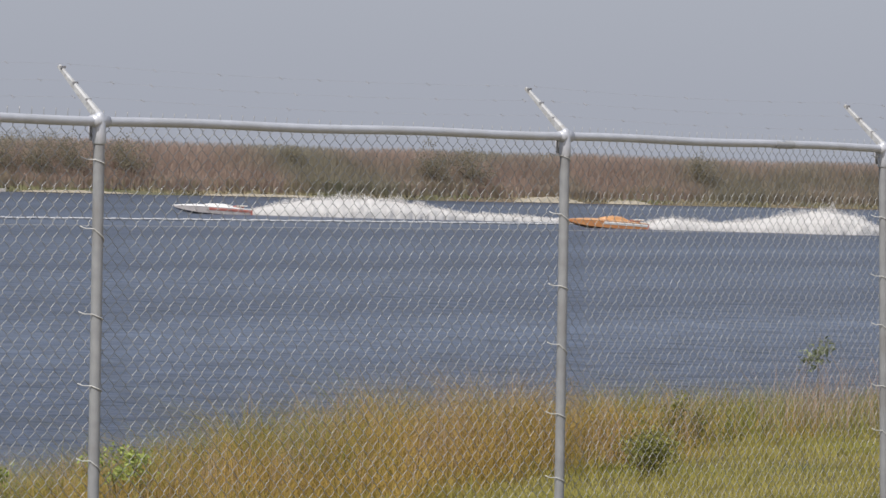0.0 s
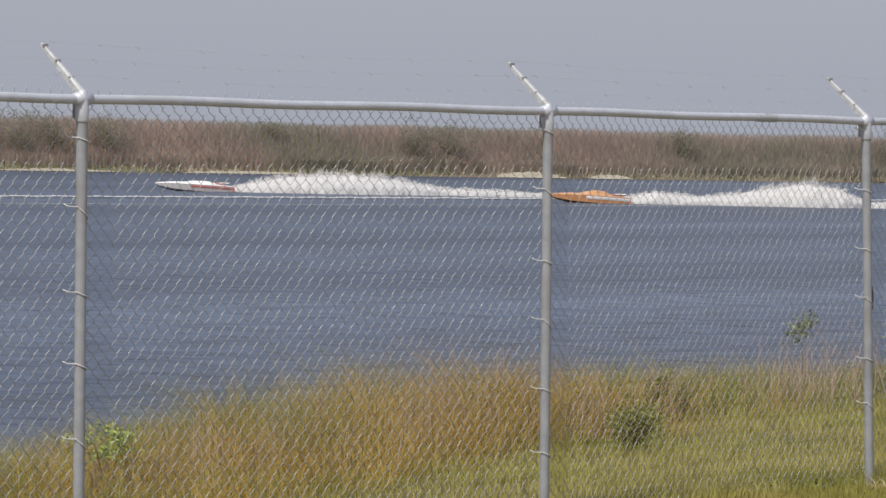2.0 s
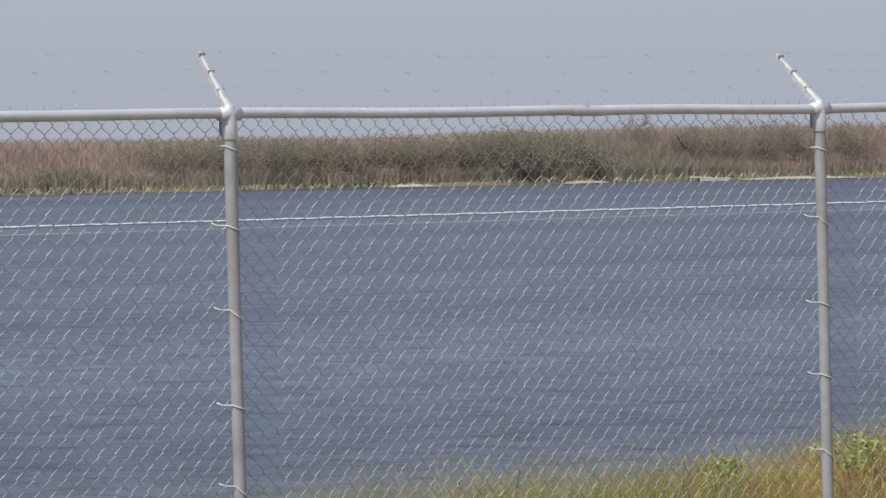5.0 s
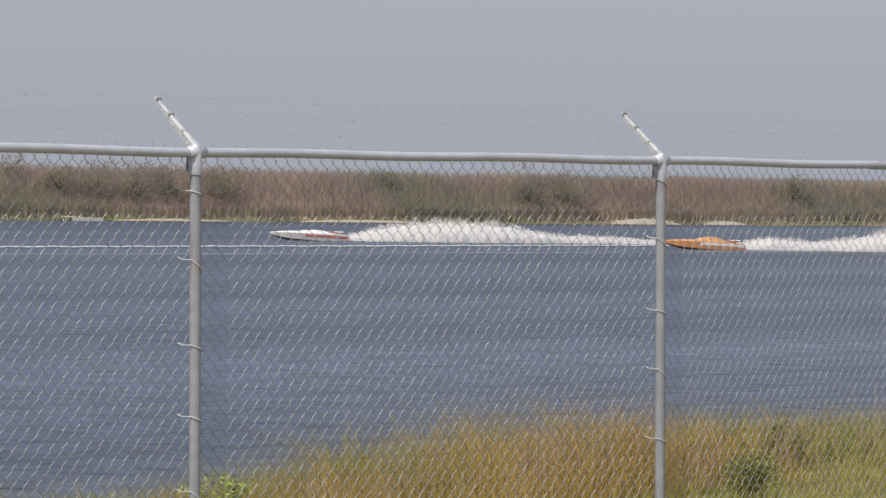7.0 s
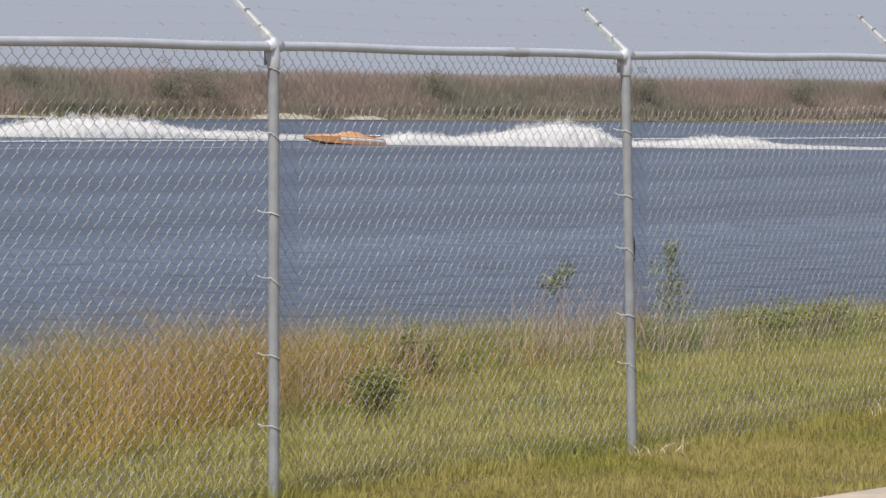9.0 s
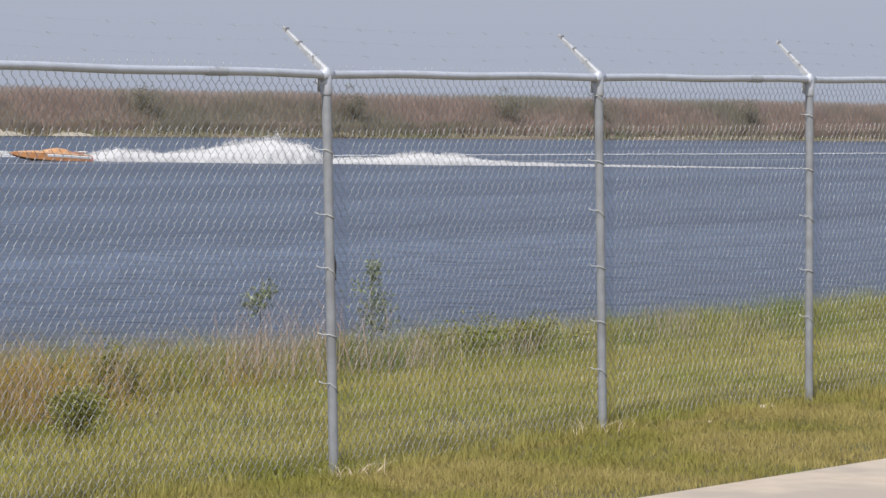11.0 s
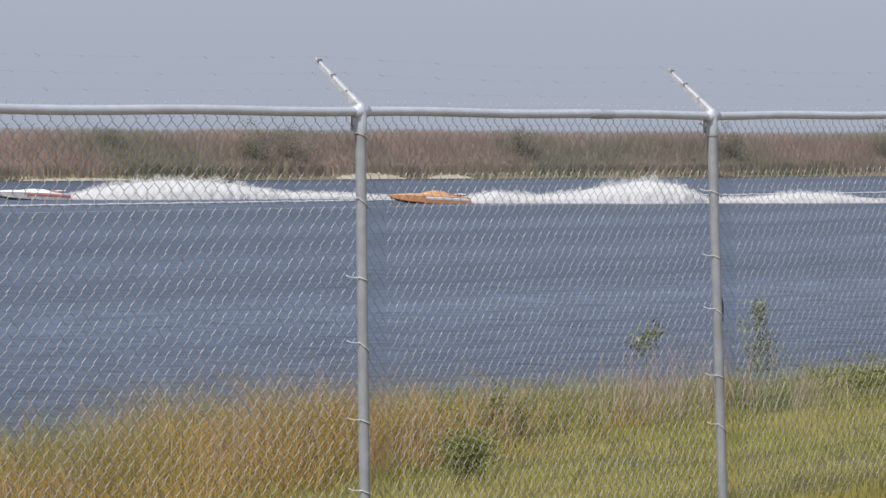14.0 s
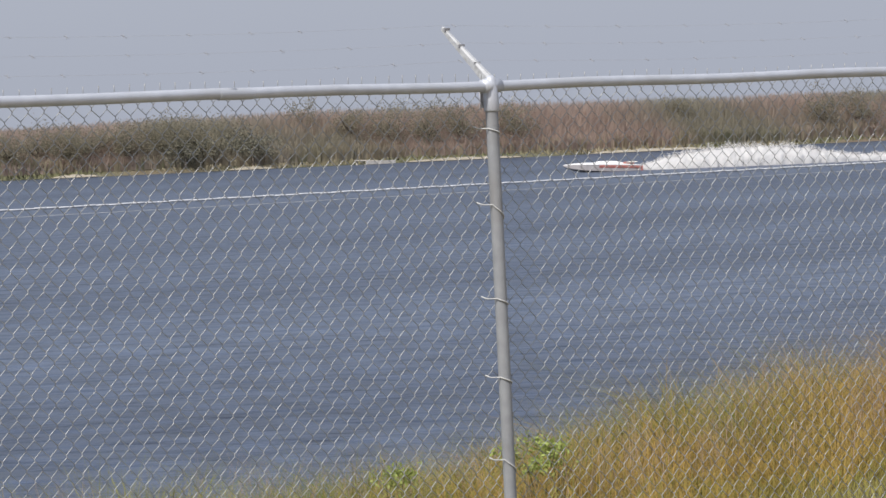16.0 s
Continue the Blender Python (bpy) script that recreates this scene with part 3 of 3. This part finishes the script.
def sand_patch(az, wide, tall, seed, label):
    """A low uneven heap of pale sand at the far waterline."""
    r = np.random.default_rng(seed)
    bm = bmesh.new()
    nx, ny = 24, 7
    grid = [[bm.verts.new((-wide / 2 + wide * i / (nx - 1), -1.3 + 2.6 * j / (ny - 1),
                           max(-0.25, tall * math.sin(math.pi * i / (nx - 1)) ** 0.6 * math.sin(math.pi * j / (ny - 1)) * r.uniform(0.5, 1.1) - 0.05)))
             for j in range(ny)] for i in range(nx)]
    for i in range(nx - 1):
        for j in range(ny - 1):
            bm.faces.new((grid[i][j], grid[i + 1][j], grid[i + 1][j + 1], grid[i][j + 1]))
    ob = part("sand_bank", bm, SAND, None, smooth=True)
    ob.location = on_shore(shore_at(az), 0.0, WATER_Z + 0.1)
    ob.rotation_euler = (0, 0, math.atan2(ALONG.y, ALONG.x))
    tagged(ob, label, "sand bank")


sand_patch(39.15, 10, 0.75, 1, "pale sand heaped at the far waterline")
sand_patch(37.95, 6, 0.5, 2, "pale low sand bar at the far waterline")
sand_patch(43.4, 16, 0.3, 3, "long pale strip of sand at the far waterline")
sand_patch(46.2, 14, 0.3, 4, "long pale strip of sand at the far waterline")
sand_patch(49.4, 5, 0.3, 5, "small pale sand heap under the far trees")
sand_patch(52.0, 5, 0.3, 6, "small pale sand heap under the far trees")


# ---- lane line of floats across the lake ----
def lane_line():
    a, b = at_range(62, 211.4), at_range(25, 418)
    way = (b - a).normalized()
    total = (b - a).length
    root = thing("lane_line", a, "long line of white floats on a rope marking the race lane", "float line")
    root.rotation_euler = (0, 0, math.atan2(way.y, way.x))
    bm = bmesh.new()
    tube(bm, [(0, 0, 0.06), (total, 0, 0.06)], 0.025, 6)
    part("rope", bm, ROPE, root)
    bm = bmesh.new()
    tube(bm, [(0, 0, 0), (0.05, 0, 0), (0.86, 0, 0), (0.91, 0, 0)], [0.04, 0.062, 0.062, 0.04], 10)
    first = part("float", bm, FLOAT, root, smooth=True)
    first.location = (0.2, 0, 0.07)
    count = 299
    for k in range(1, count):
        ob = new("float", first.data)
        ob.parent = root
        ob.location = (0.2 + k * (total - 1) / count, 0, 0.07 + 0.015 * math.sin(k * 1.7))


lane_line()

a, b = at_range(62, 197), at_range(25, 380)
bm = bmesh.new()
n = 60
tube(bm, [a + (b - a) * k / n + Vector((0, 0.2 * math.sin(k * 0.9), 0.0)) for k in range(n + 1)], 0.018, 6)
tagged(part("lane_rope", bm, ROPE), "thin pale rope floating on the lake", "rope")


# ---- race boats and their spray ----
def heading(bow_az, dist):
    a, b = at_range(bow_az, dist), at_range(bow_az - 8, dist + 14)
    way = (b - a).normalized()
    return a, math.atan2(way.y, way.x)


def loft(bm, stations):
    rings = [[bm.verts.new(q) for q in ring] for ring in stations]
    for a, b in zip(rings, rings[1:]):
        for k in range(len(a) - 1):
            bm.faces.new((a[k], a[k + 1], b[k + 1], b[k]))
    bm.faces.new(rings[0])
    bm.faces.new(rings[-1][::-1])
    return bm


def race_boat(bow_az, dist, hull_mat, deck_mat, stripe_mat, tail_mat, label, hump):
    """x runs from the bow (0) to the transom (about 6 m)."""
    at, turn = heading(bow_az, dist)
    root = thing("race_boat", at, label, "speedboat", "race boats")
    root.rotation_euler = (0, radians(1.5), turn)
    xs = [0.0, 0.25, 0.8, 1.6, 2.6, 3.8, 5.0, 5.9]
    half = [0.03, 0.20, 0.45, 0.70, 0.88, 0.98, 1.0, 0.98]
    keel = [0.50, 0.34, 0.16, 0.04, -0.02, -0.06, -0.08, -0.08]
    chine = [0.54, 0.42, 0.30, 0.20, 0.14, 0.10, 0.08, 0.08]
    gun = [0.58, 0.60, 0.62, 0.63, 0.62, 0.60, 0.57, 0.54]
    hull = bmesh.new()
    loft(hull, [[(x, -w, g), (x, -w * 0.94, c), (x, 0, k), (x, w * 0.94, c), (x, w, g)] for x, w, k, c, g in zip(xs, half, keel, chine, gun)])
    part("hull", hull, hull_mat, root, smooth=False)
    deck = bmesh.new()
    crown = [0.02, 0.05, 0.10, 0.15, 0.16, 0.14, 0.10, 0.06]
    loft(deck, [[(x, -w * 1.02, g), (x, -w * 0.6, g + c * 0.8), (x, 0, g + c), (x, w * 0.6, g + c * 0.8), (x, w * 1.02, g)] for x, w, g, c in zip(xs, half, gun, crown)])
    part("deck", deck, deck_mat, root)
    for side in (-1, 1):
        bm = bmesh.new()
        loft(bm, [[(x, side * (w * 1.0 + 0.012), g - 0.05), (x, side * (w * 1.0 + 0.03), g - 0.10), (x, side * (w * 0.97 + 0.012), g - 0.24), (x, side * (w * 0.9), g - 0.15)] for x, w, g in list(zip(xs, half, gun))[4:]])
        part("side_stripe", bm, stripe_mat, root)
    bm = bmesh.new()
    loft(bm, [[(x, -w, 0.60), (x, -w * 0.7, z), (x, 0, z + 0.08), (x, w * 0.7, z), (x, w, 0.60)] for x, w, z in ((2.3, 0.08, 0.70), (2.8, 0.36, 0.78 + hump * 0.4), (3.5, 0.44, 0.80 + hump), (4.2, 0.40, 0.78 + hump * 0.7), (4.7, 0.16, 0.68))])
    part("cockpit_fairing", bm, deck_mat, root)
    bm = bmesh.new()
    slab(bm, (4.75, -0.28, 0.56), (5.5, 0.28, 0.80))
    bmesh.ops.bevel(bm, geom=bm.edges[:], offset=0.05, segments=2, affect="EDGES")
    part("engine", bm, tail_mat, root)
    for side in (-1, 1):
        for k in range(3):
            bm = bmesh.new()
            tube(bm, [(4.85 + 0.22 * k, side * 0.26, 0.70), (4.95 + 0.22 * k, side * 0.42, 0.78), (5.25 + 0.22 * k, side * 0.52, 0.82)], 0.04, 8)
            part("exhaust_pipe", bm, METAL, root)
    bm = bmesh.new()
    slab(bm, (5.85, -0.96, 0.02), (5.99, 0.96, 0.52))
    part("transom", bm, tail_mat, root)
    bm = bmesh.new()
    slab(bm, (5.95, -0.12, -0.25), (6.35, 0.12, 0.22))
    part("jet_drive", bm, METAL, root)
    return root


def spray(bow_az, dist, outline, n, label, seed):
    """Thrown water behind a boat: a lumpy white body under many clots and drops that thin out above. outline: (metres behind the bow, height)."""
    at, turn = heading(bow_az, dist)
    r = np.random.default_rng(seed)
    lx, lh = zip(*outline)
    # body: rounded cross-sections, rough at two sizes
    xs = np.arange(lx[0], lx[-1], 0.16)
    ang = np.linspace(0, math.pi, 15)
    gx, ga = np.meshgrid(xs, ang, indexing="ij")
    top = np.interp(gx, lx, lh) * 0.86
    rough = 1 + 0.08 * smooth_noise(gx, ga * 0.8, 1.3, seed + 2) + 0.05 * smooth_noise(gx, ga * 0.5, 0.45, seed + 3) + r.uniform(-0.03, 0.03, gx.shape)
    body = np.stack([gx + r.uniform(-0.05, 0.05, gx.shape), -np.cos(ga) * (0.06 + 1.3 * top) * rough, np.sin(ga) ** 0.8 * top * rough - 0.03], -1).reshape(-1, 3)
    w = len(ang)
    i = (np.arange(len(xs) - 1)[:, None] * w + np.arange(w - 1)).ravel()
    body_t = np.concatenate([np.stack([i, i + 1, i + w + 1], 1), np.stack([i, i + w + 1, i + w], 1)])
    x = r.uniform(lx[0], lx[-1], n * 3)
    top = np.interp(x, lx, lh)
    keep = r.uniform(0, max(lh), n * 3) < top + 0.2
    x, top = x[keep][:n], top[keep][:n]
    k = len(x)
    u = 0.55 + 0.45 * r.uniform(0, 1, k)
    ragged = 1 + 0.14 * smooth_noise(x, x * 0, 1.3, seed) + 0.10 * smooth_noise(x, x * 0, 0.4, seed + 1)
    z = u * top * ragged * r.choice([1.0, 1.0, 1.0, 1.0, 1.06, 1.14], k)
    y = r.normal(0, 0.30, k) * (1 - 0.5 * u)
    size = (0.05 - 0.036 * u) * r.uniform(0.5, 1.4, k)
    oct_v = np.array([(1, 0, 0), (-1, 0, 0), (0, 1, 0), (0, -1, 0), (0, 0, 1), (0, 0, -1)], float)
    oct_f = np.array([(0, 2, 4), (2, 1, 4), (1, 3, 4), (3, 0, 4), (2, 0, 5), (1, 2, 5), (3, 1, 5), (0, 3, 5)])
    v = np.stack([x, y, z], 1)[:, None, :] + oct_v * (size[:, None, None] * r.uniform(0.6, 1.5, (k, 6, 1))) * np.array([1.6, 1.0, 0.8])
    tri = (oct_f[None] + (np.arange(k) * 6)[:, None, None]).reshape(-1, 3)
    me = raw_mesh("spray", np.concatenate([body, v.reshape(-1, 3)]), np.concatenate([body_t, tri + len(body)]))
    me.polygons.foreach_set("use_smooth", [True] * len(me.polygons))
    ob = tagged(link_mesh("spray", me, FOAM), label, "water spray", kind="stuff")
    ob.location, ob.rotation_euler = at, (0, 0, turn)


race_boat(44.75, 290, BOAT_GREY, BOAT_WHITE, BOAT_RED, BOAT_RED, "long low white race boat with a faded red stern", 0.02)
spray(44.75, 290, [(4.6, 0.15), (6.0, 0.4), (8, 0.95), (10.5, 1.4), (13, 1.62), (16, 1.6), (19, 1.35), (21, 1.0), (23, 0.62), (26, 0.6), (28.5, 0.5), (32, 0.28), (40, 0.15), (56, 0.03)], 26000,
      "high white rooster tail of spray behind the white boat", 5)
race_boat(38.85, 281, BOAT_ORANGE, BOAT_YELLOW, BOAT_WHITE, BOAT_RED, "long orange and amber race boat with a raised cowl", 0.16)
spray(38.85, 281, [(4.6, 0.12), (6.0, 0.55), (8, 1.0), (11, 0.7), (14, 0.9), (17, 1.5), (20, 1.95), (22.5, 1.5), (24.5, 0.5), (28, 0.5), (32, 0.95), (35, 0.8), (38, 0.34), (46, 0.16), (64, 0.03)], 26000,
      "ragged white spray thrown up behind the orange boat", 9)


# ---- chain-link fence ----
LEAN = [0.03, 0.032, 0.030, 0.043, 0.116, 0.113, 0.08, 0.05]
POSTS = [-9.10, -6.042, -3.05, 0.026, 2.705, 5.315, 7.81, 10.45]
RAIL_Z, POST_R, RAIL_R, MESH_Y = 1.797, 0.0238, 0.0200, 0.029
TIES = [[1.55, 1.2, 0.9, 0.5], [1.66, 1.369, 1.043, 0.713, 0.393], [1.62, 1.31, 0.975, 0.677, 0.347], [1.695, 1.40, 1.078, 0.775, 0.464, 0.159], [1.72, 1.423, 1.11, 0.835, 0.531, 0.27],
        [1.692, 1.36, 1.07, 0.788, 0.49, 0.211], [1.62, 1.3, 1.0, 0.7, 0.4], [1.6, 1.2, 0.8]]


def rise(x):
    """The fence climbs a little with the ground towards the east."""
    return 0.0085 * max(0.0, x - 2.7) + 0.003 * min(0.0, max(x, -3.0))


fence = thing("chain_link_fence", (0, 0, 0), "galvanised chain-link fence with outward barbed-wire arms on the levee", "fence")


def make_post():
    bm = bmesh.new()
    tube(bm, [(0, 0, -0.35), (0, 0, -0.345), (0, 0, 0.6), (0, 0, 1.755), (0, 0, 1.765)], POST_R, 16)
    ob = part("post", bm, GALV, fence, smooth=True)
    bm = bmesh.new()
    tube(bm, [(0, 0, 1.70), (0, 0, 1.706), (0, 0, 1.75), (0, 0, 1.765), (0, 0, 1.80), (0, 0, 1.825), (0, 0, 1.836)], [0.026, 0.029, 0.029, 0.028, 0.026, 0.021, 0.010], 16)
    tube(bm, [(-0.045, 0, RAIL_Z), (0.045, 0, RAIL_Z)], 0.026, 14)
    part("cap", bm, RAIL, ob, "loop cap holding the top rail", smooth=True)
    # pressed-steel arm, a folded channel that narrows to its tip
    bm = bmesh.new()
    a, b = Vector((0, 0.0, 1.815)), Vector((0, 0.245, 2.024))
    way = (b - a).normalized()
    up = Vector((0, -way.z, way.y))
    rings = []
    for f in (0, 0.12, 0.3, 0.6, 0.85, 1.0):
        c, w, h = a + (b - a) * f, 0.016 - 0.008 * f, 0.019 - 0.011 * f
        rings.append([c + Vector((sx * w, 0, 0)) + up * sz for sx, sz in ((-1, -h), (-1.0, h * 0.55), (-0.45, h), (0.45, h), (1.0, h * 0.55), (1, -h))])
    loft(bm, [[q for q in ring] for ring in rings])
    for ra, rb in zip(rings, rings[1:]):
        bm.faces.new([bm.verts.new(q) for q in (ra[0], ra[-1], rb[-1], rb[0])])
    bmesh.ops.remove_doubles(bm, verts=bm.verts, dist=1e-5)
    arm = part("barb_arm", bm, GALV_ARM, ob, "pale pressed-steel arm for barbed wire")
    # folded skirt of the arm, hanging down the lake side of the post
    bm = bmesh.new()
    loft(bm, [[(-w, 0.034, z), (-w, 0.039, z), (w, 0.039, z), (w, 0.034, z)] for z, w in ((1.715, 0.016), (1.725, 0.022), (1.80, 0.024))])
    part("arm_skirt", bm, PALE_STEEL, ob, "shaded steel skirt below the arm")
    for f in (0.30, 0.63, 0.94):
        bm = bmesh.new()
        c = a + (b - a) * f + up * 0.010
        slab(bm, (-0.014, c.y - 0.004, c.z - 0.005), (0.014, c.y + 0.004, c.z + 0.005))
        part("wire_clip", bm, BARB, ob, "dark clip gripping the barbed wire")
    return ob


def tie_mesh(seed):
    r = random.Random(seed)
    tilt = r.uniform(0.012, 0.04)
    bm = bmesh.new()
    pts = [(-0.075, MESH_Y, tilt + 0.01), (-0.055, MESH_Y - 0.012, tilt)]
    for k in range(9):
        a = math.pi * (1.06 + 0.92 * k / 8)
        pts.append((math.cos(a) * (POST_R + 0.003), math.sin(a) * (POST_R + 0.003), tilt * (1 - k / 5)))
    pts += [(0.05, MESH_Y - 0.012, -tilt), (0.06, MESH_Y, -tilt)]
    tube(bm, pts, 0.0026, 5)
    return bm


ARM_REACH = {-6.042: 0.72, 5.33: 0.9, 7.81: 0.9}
post0 = make_post()
post0.location, post0.rotation_euler = (POSTS[0] + LEAN[0], 0, 0), (0, -LEAN[0] / 1.8, 0)
post_copies = [post0]
for x, dx in zip(POSTS[1:], LEAN[1:]):
    ob = new("post", post0.data)
    ob.parent, ob.location, ob.rotation_euler = fence, (x + dx, 0, rise(x)), (0, -dx / 1.8, 0)
    for ch in post0.children:
        sub = new(ch.name.split(".")[0], ch.data)
        sub.parent = ob
        if ch.name.startswith(("barb_arm", "wire_clip")):
            sub.scale = (1, ARM_REACH.get(x, 1.0), 1)
        if ch.get("label"):
            sub["label"] = ch["label"]
    post_copies.append(ob)
tie_data = []
for k in range(5):
    o = part("tie", tie_mesh(k), TIE, fence, smooth=True)
    tie_data.append(o.data)
    o.location = (POSTS[0], 0, 1.7 - 0.3 * k)
for i, zs in enumerate(TIES):
    if i == 0:
        continue
    for j, z in enumerate(zs):
        o = new("tie", tie_data[(i * 3 + j) % 5])
        o.parent, o.location = fence, (POSTS[i] + LEAN[i] * (1 - z / 1.8), 0, z - 0.008)

# top rail in lengths joined by sleeves
JOINTS = [-12.0, -4.315, 1.80, 7.116, 12.5]
for a, b in zip(JOINTS, JOINTS[1:]):
    bm = bmesh.new()
    n = 24
    steps = [0, 0.04 / (b - a)] + [k / n for k in range(1, n)] + [1 - 0.04 / (b - a), 1]
    tube(bm, [(a + (b - a) * f, 0, RAIL_Z + rise(a + (b - a) * f) + 0.003 * math.sin(f * 26.4)) for f in steps], RAIL_R, 14)
    part("top_rail", bm, RAIL, fence, smooth=True)
for x in JOINTS[1:-1]:
    bm = bmesh.new()
    z = RAIL_Z + rise(x)
    tube(bm, [(x - 0.08, 0, z), (x - 0.075, 0, z), (x + 0.075, 0, z), (x + 0.08, 0, z)], [RAIL_R + 0.0005, RAIL_R + 0.0015, RAIL_R + 0.0015, RAIL_R + 0.0005], 24)
    part("rail_sleeve", bm, RAIL if x < 0 else SLEEVE, fence, "sleeve joining two rail lengths", smooth=False)

# barbed wire strands along the arms
barb_rng = random.Random(4)
for f in (0.30, 0.63, 0.96):
    y, z0 = 0.245 * f - 0.014, 1.815 + 0.209 * f + 0.018
    bm = bmesh.new()
    pts = []
    for a, b in zip(POSTS, POSTS[1:]):
        for k in range(8):
            u = k / 8
            pts.append((a + (b - a) * u, y, z0 + rise(a + (b - a) * u) - 0.02 * 4 * u * (1 - u)))
    pts.append((POSTS[-1], y, z0 + rise(POSTS[-1])))
    tube(bm, pts, 0.0003, 4)
    strand = part("barbed_wire", bm, GALV_ARM, fence, "thin barbed wire strand")
    bm = bmesh.new()
    x = POSTS[0] + 0.1 * f
    while x < POSTS[-1] - 0.1:
        u = [(x - a) / (b - a) for a, b in zip(POSTS, POSTS[1:]) if a <= x <= b][0]
        z = z0 + rise(x) - 0.08 * u * (1 - u)
        k = barb_rng.uniform(0.5, 1.0)
        tube(bm, [(x - 0.006 * k, y - 0.008, z - 0.009 * k), (x + 0.006 * k, y + 0.008, z + 0.009 * k)], 0.0010, 4)
        tube(bm, [(x + 0.007 * k, y - 0.008, z - 0.006 * k), (x - 0.007 * k, y + 0.008, z + 0.006 * k)], 0.0010, 4)
        x += 0.29 * barb_rng.uniform(0.75, 1.5)
    part("barb_row", bm, BARB, strand, "twisted barbs")["kind"] = "stuff"

# a dark torn strap on one post
bm = bmesh.new()
loft(bm, [[(0.026 + dx, -0.016, z), (0.040 + dx, -0.014, z), (0.042 + dx, -0.006, z), (0.028 + dx, -0.006, z)] for z, dx in ((0.80, 0.0), (0.85, 0.002), (0.885, 0.0), (0.92, -0.012))])
o = part("torn_strap", bm, RUST, fence, "dark torn strap on the post")
o.location = (2.76, 0, 0)


def wire_points(flip):
    """One zigzag wire of the mesh, with a twisted end above the rail."""
    w, pitch = 0.01725 * flip, 0.0715
    pts = []
    levels = 55
    for k in range(levels):
        z = -0.133 + k * pitch / 2
        sx = w if k % 2 else -w
        pts += [(sx, 0.0028 if k % 2 else -0.0028, z - 0.004), (sx * 1.06, 0.0, z + 0.004)]
    pts.append((-w, 0.001, 1.825))
    pts.append((-w * 0.95, 0.0, 1.840))
    return pts


def wire_mesh(flip):
    bm = bmesh.new()
    tube(bm, wire_points(flip), 0.0015, 4)
    me = bpy.data.meshes.new("wire")
    bmesh.ops.recalc_face_normals(bm, faces=bm.faces)
    bm.to_mesh(me)
    bm.free()
    me.polygons.foreach_set("use_smooth", [True] * len(me.polygons))
    me.materials.append(WIRE)
    return me


wires = [wire_mesh(1), wire_mesh(-1)]
near_lo, near_hi = -4.1, 5.35
far_v, far_t, used = [], [], 0
wv = []
for me in wires:
    co = np.empty(len(me.vertices) * 3)
    me.vertices.foreach_get("co", co)
    me.calc_loop_triangles()
    tr = np.empty(len(me.loop_triangles) * 3, np.int32)
    me.loop_triangles.foreach_get("vertices", tr)
    wv.append((co.reshape(-1, 3), tr.reshape(-1, 3)))
slots = [a + (b - a) * j / 88 for a, b in zip(POSTS, POSTS[1:]) for j in range(88)]
for k, x in enumerate(slots):
    sag = rise(x) + 0.004 * math.sin(x * 1.3) + 0.003 * math.sin(x * 5.1)
    bulge = MESH_Y + 0.002 * math.sin(x * 2.1 + 0.6)
    snug = (slots[k + 1] - x if k + 1 < len(slots) else x - slots[k - 1]) / 0.0345
    if near_lo < x < near_hi:
        ob = new("wire", wires[k % 2])
        ob.parent, ob.location, ob.scale = fence, (x, bulge, sag), (snug, 1, 1)
    else:
        co, tr = wv[k % 2]
        far_t.append(tr + used)
        far_v.append(co * np.array((snug, 1, 1)) + np.array((x, bulge, sag)))
        used += len(co)
mesh_rest = link_mesh("wire_mesh", raw_mesh("wire_mesh", np.concatenate(far_v), np.concatenate(far_t)), WIRE, fence, "woven wire of the farther fence bays")
mesh_rest["kind"] = "stuff"
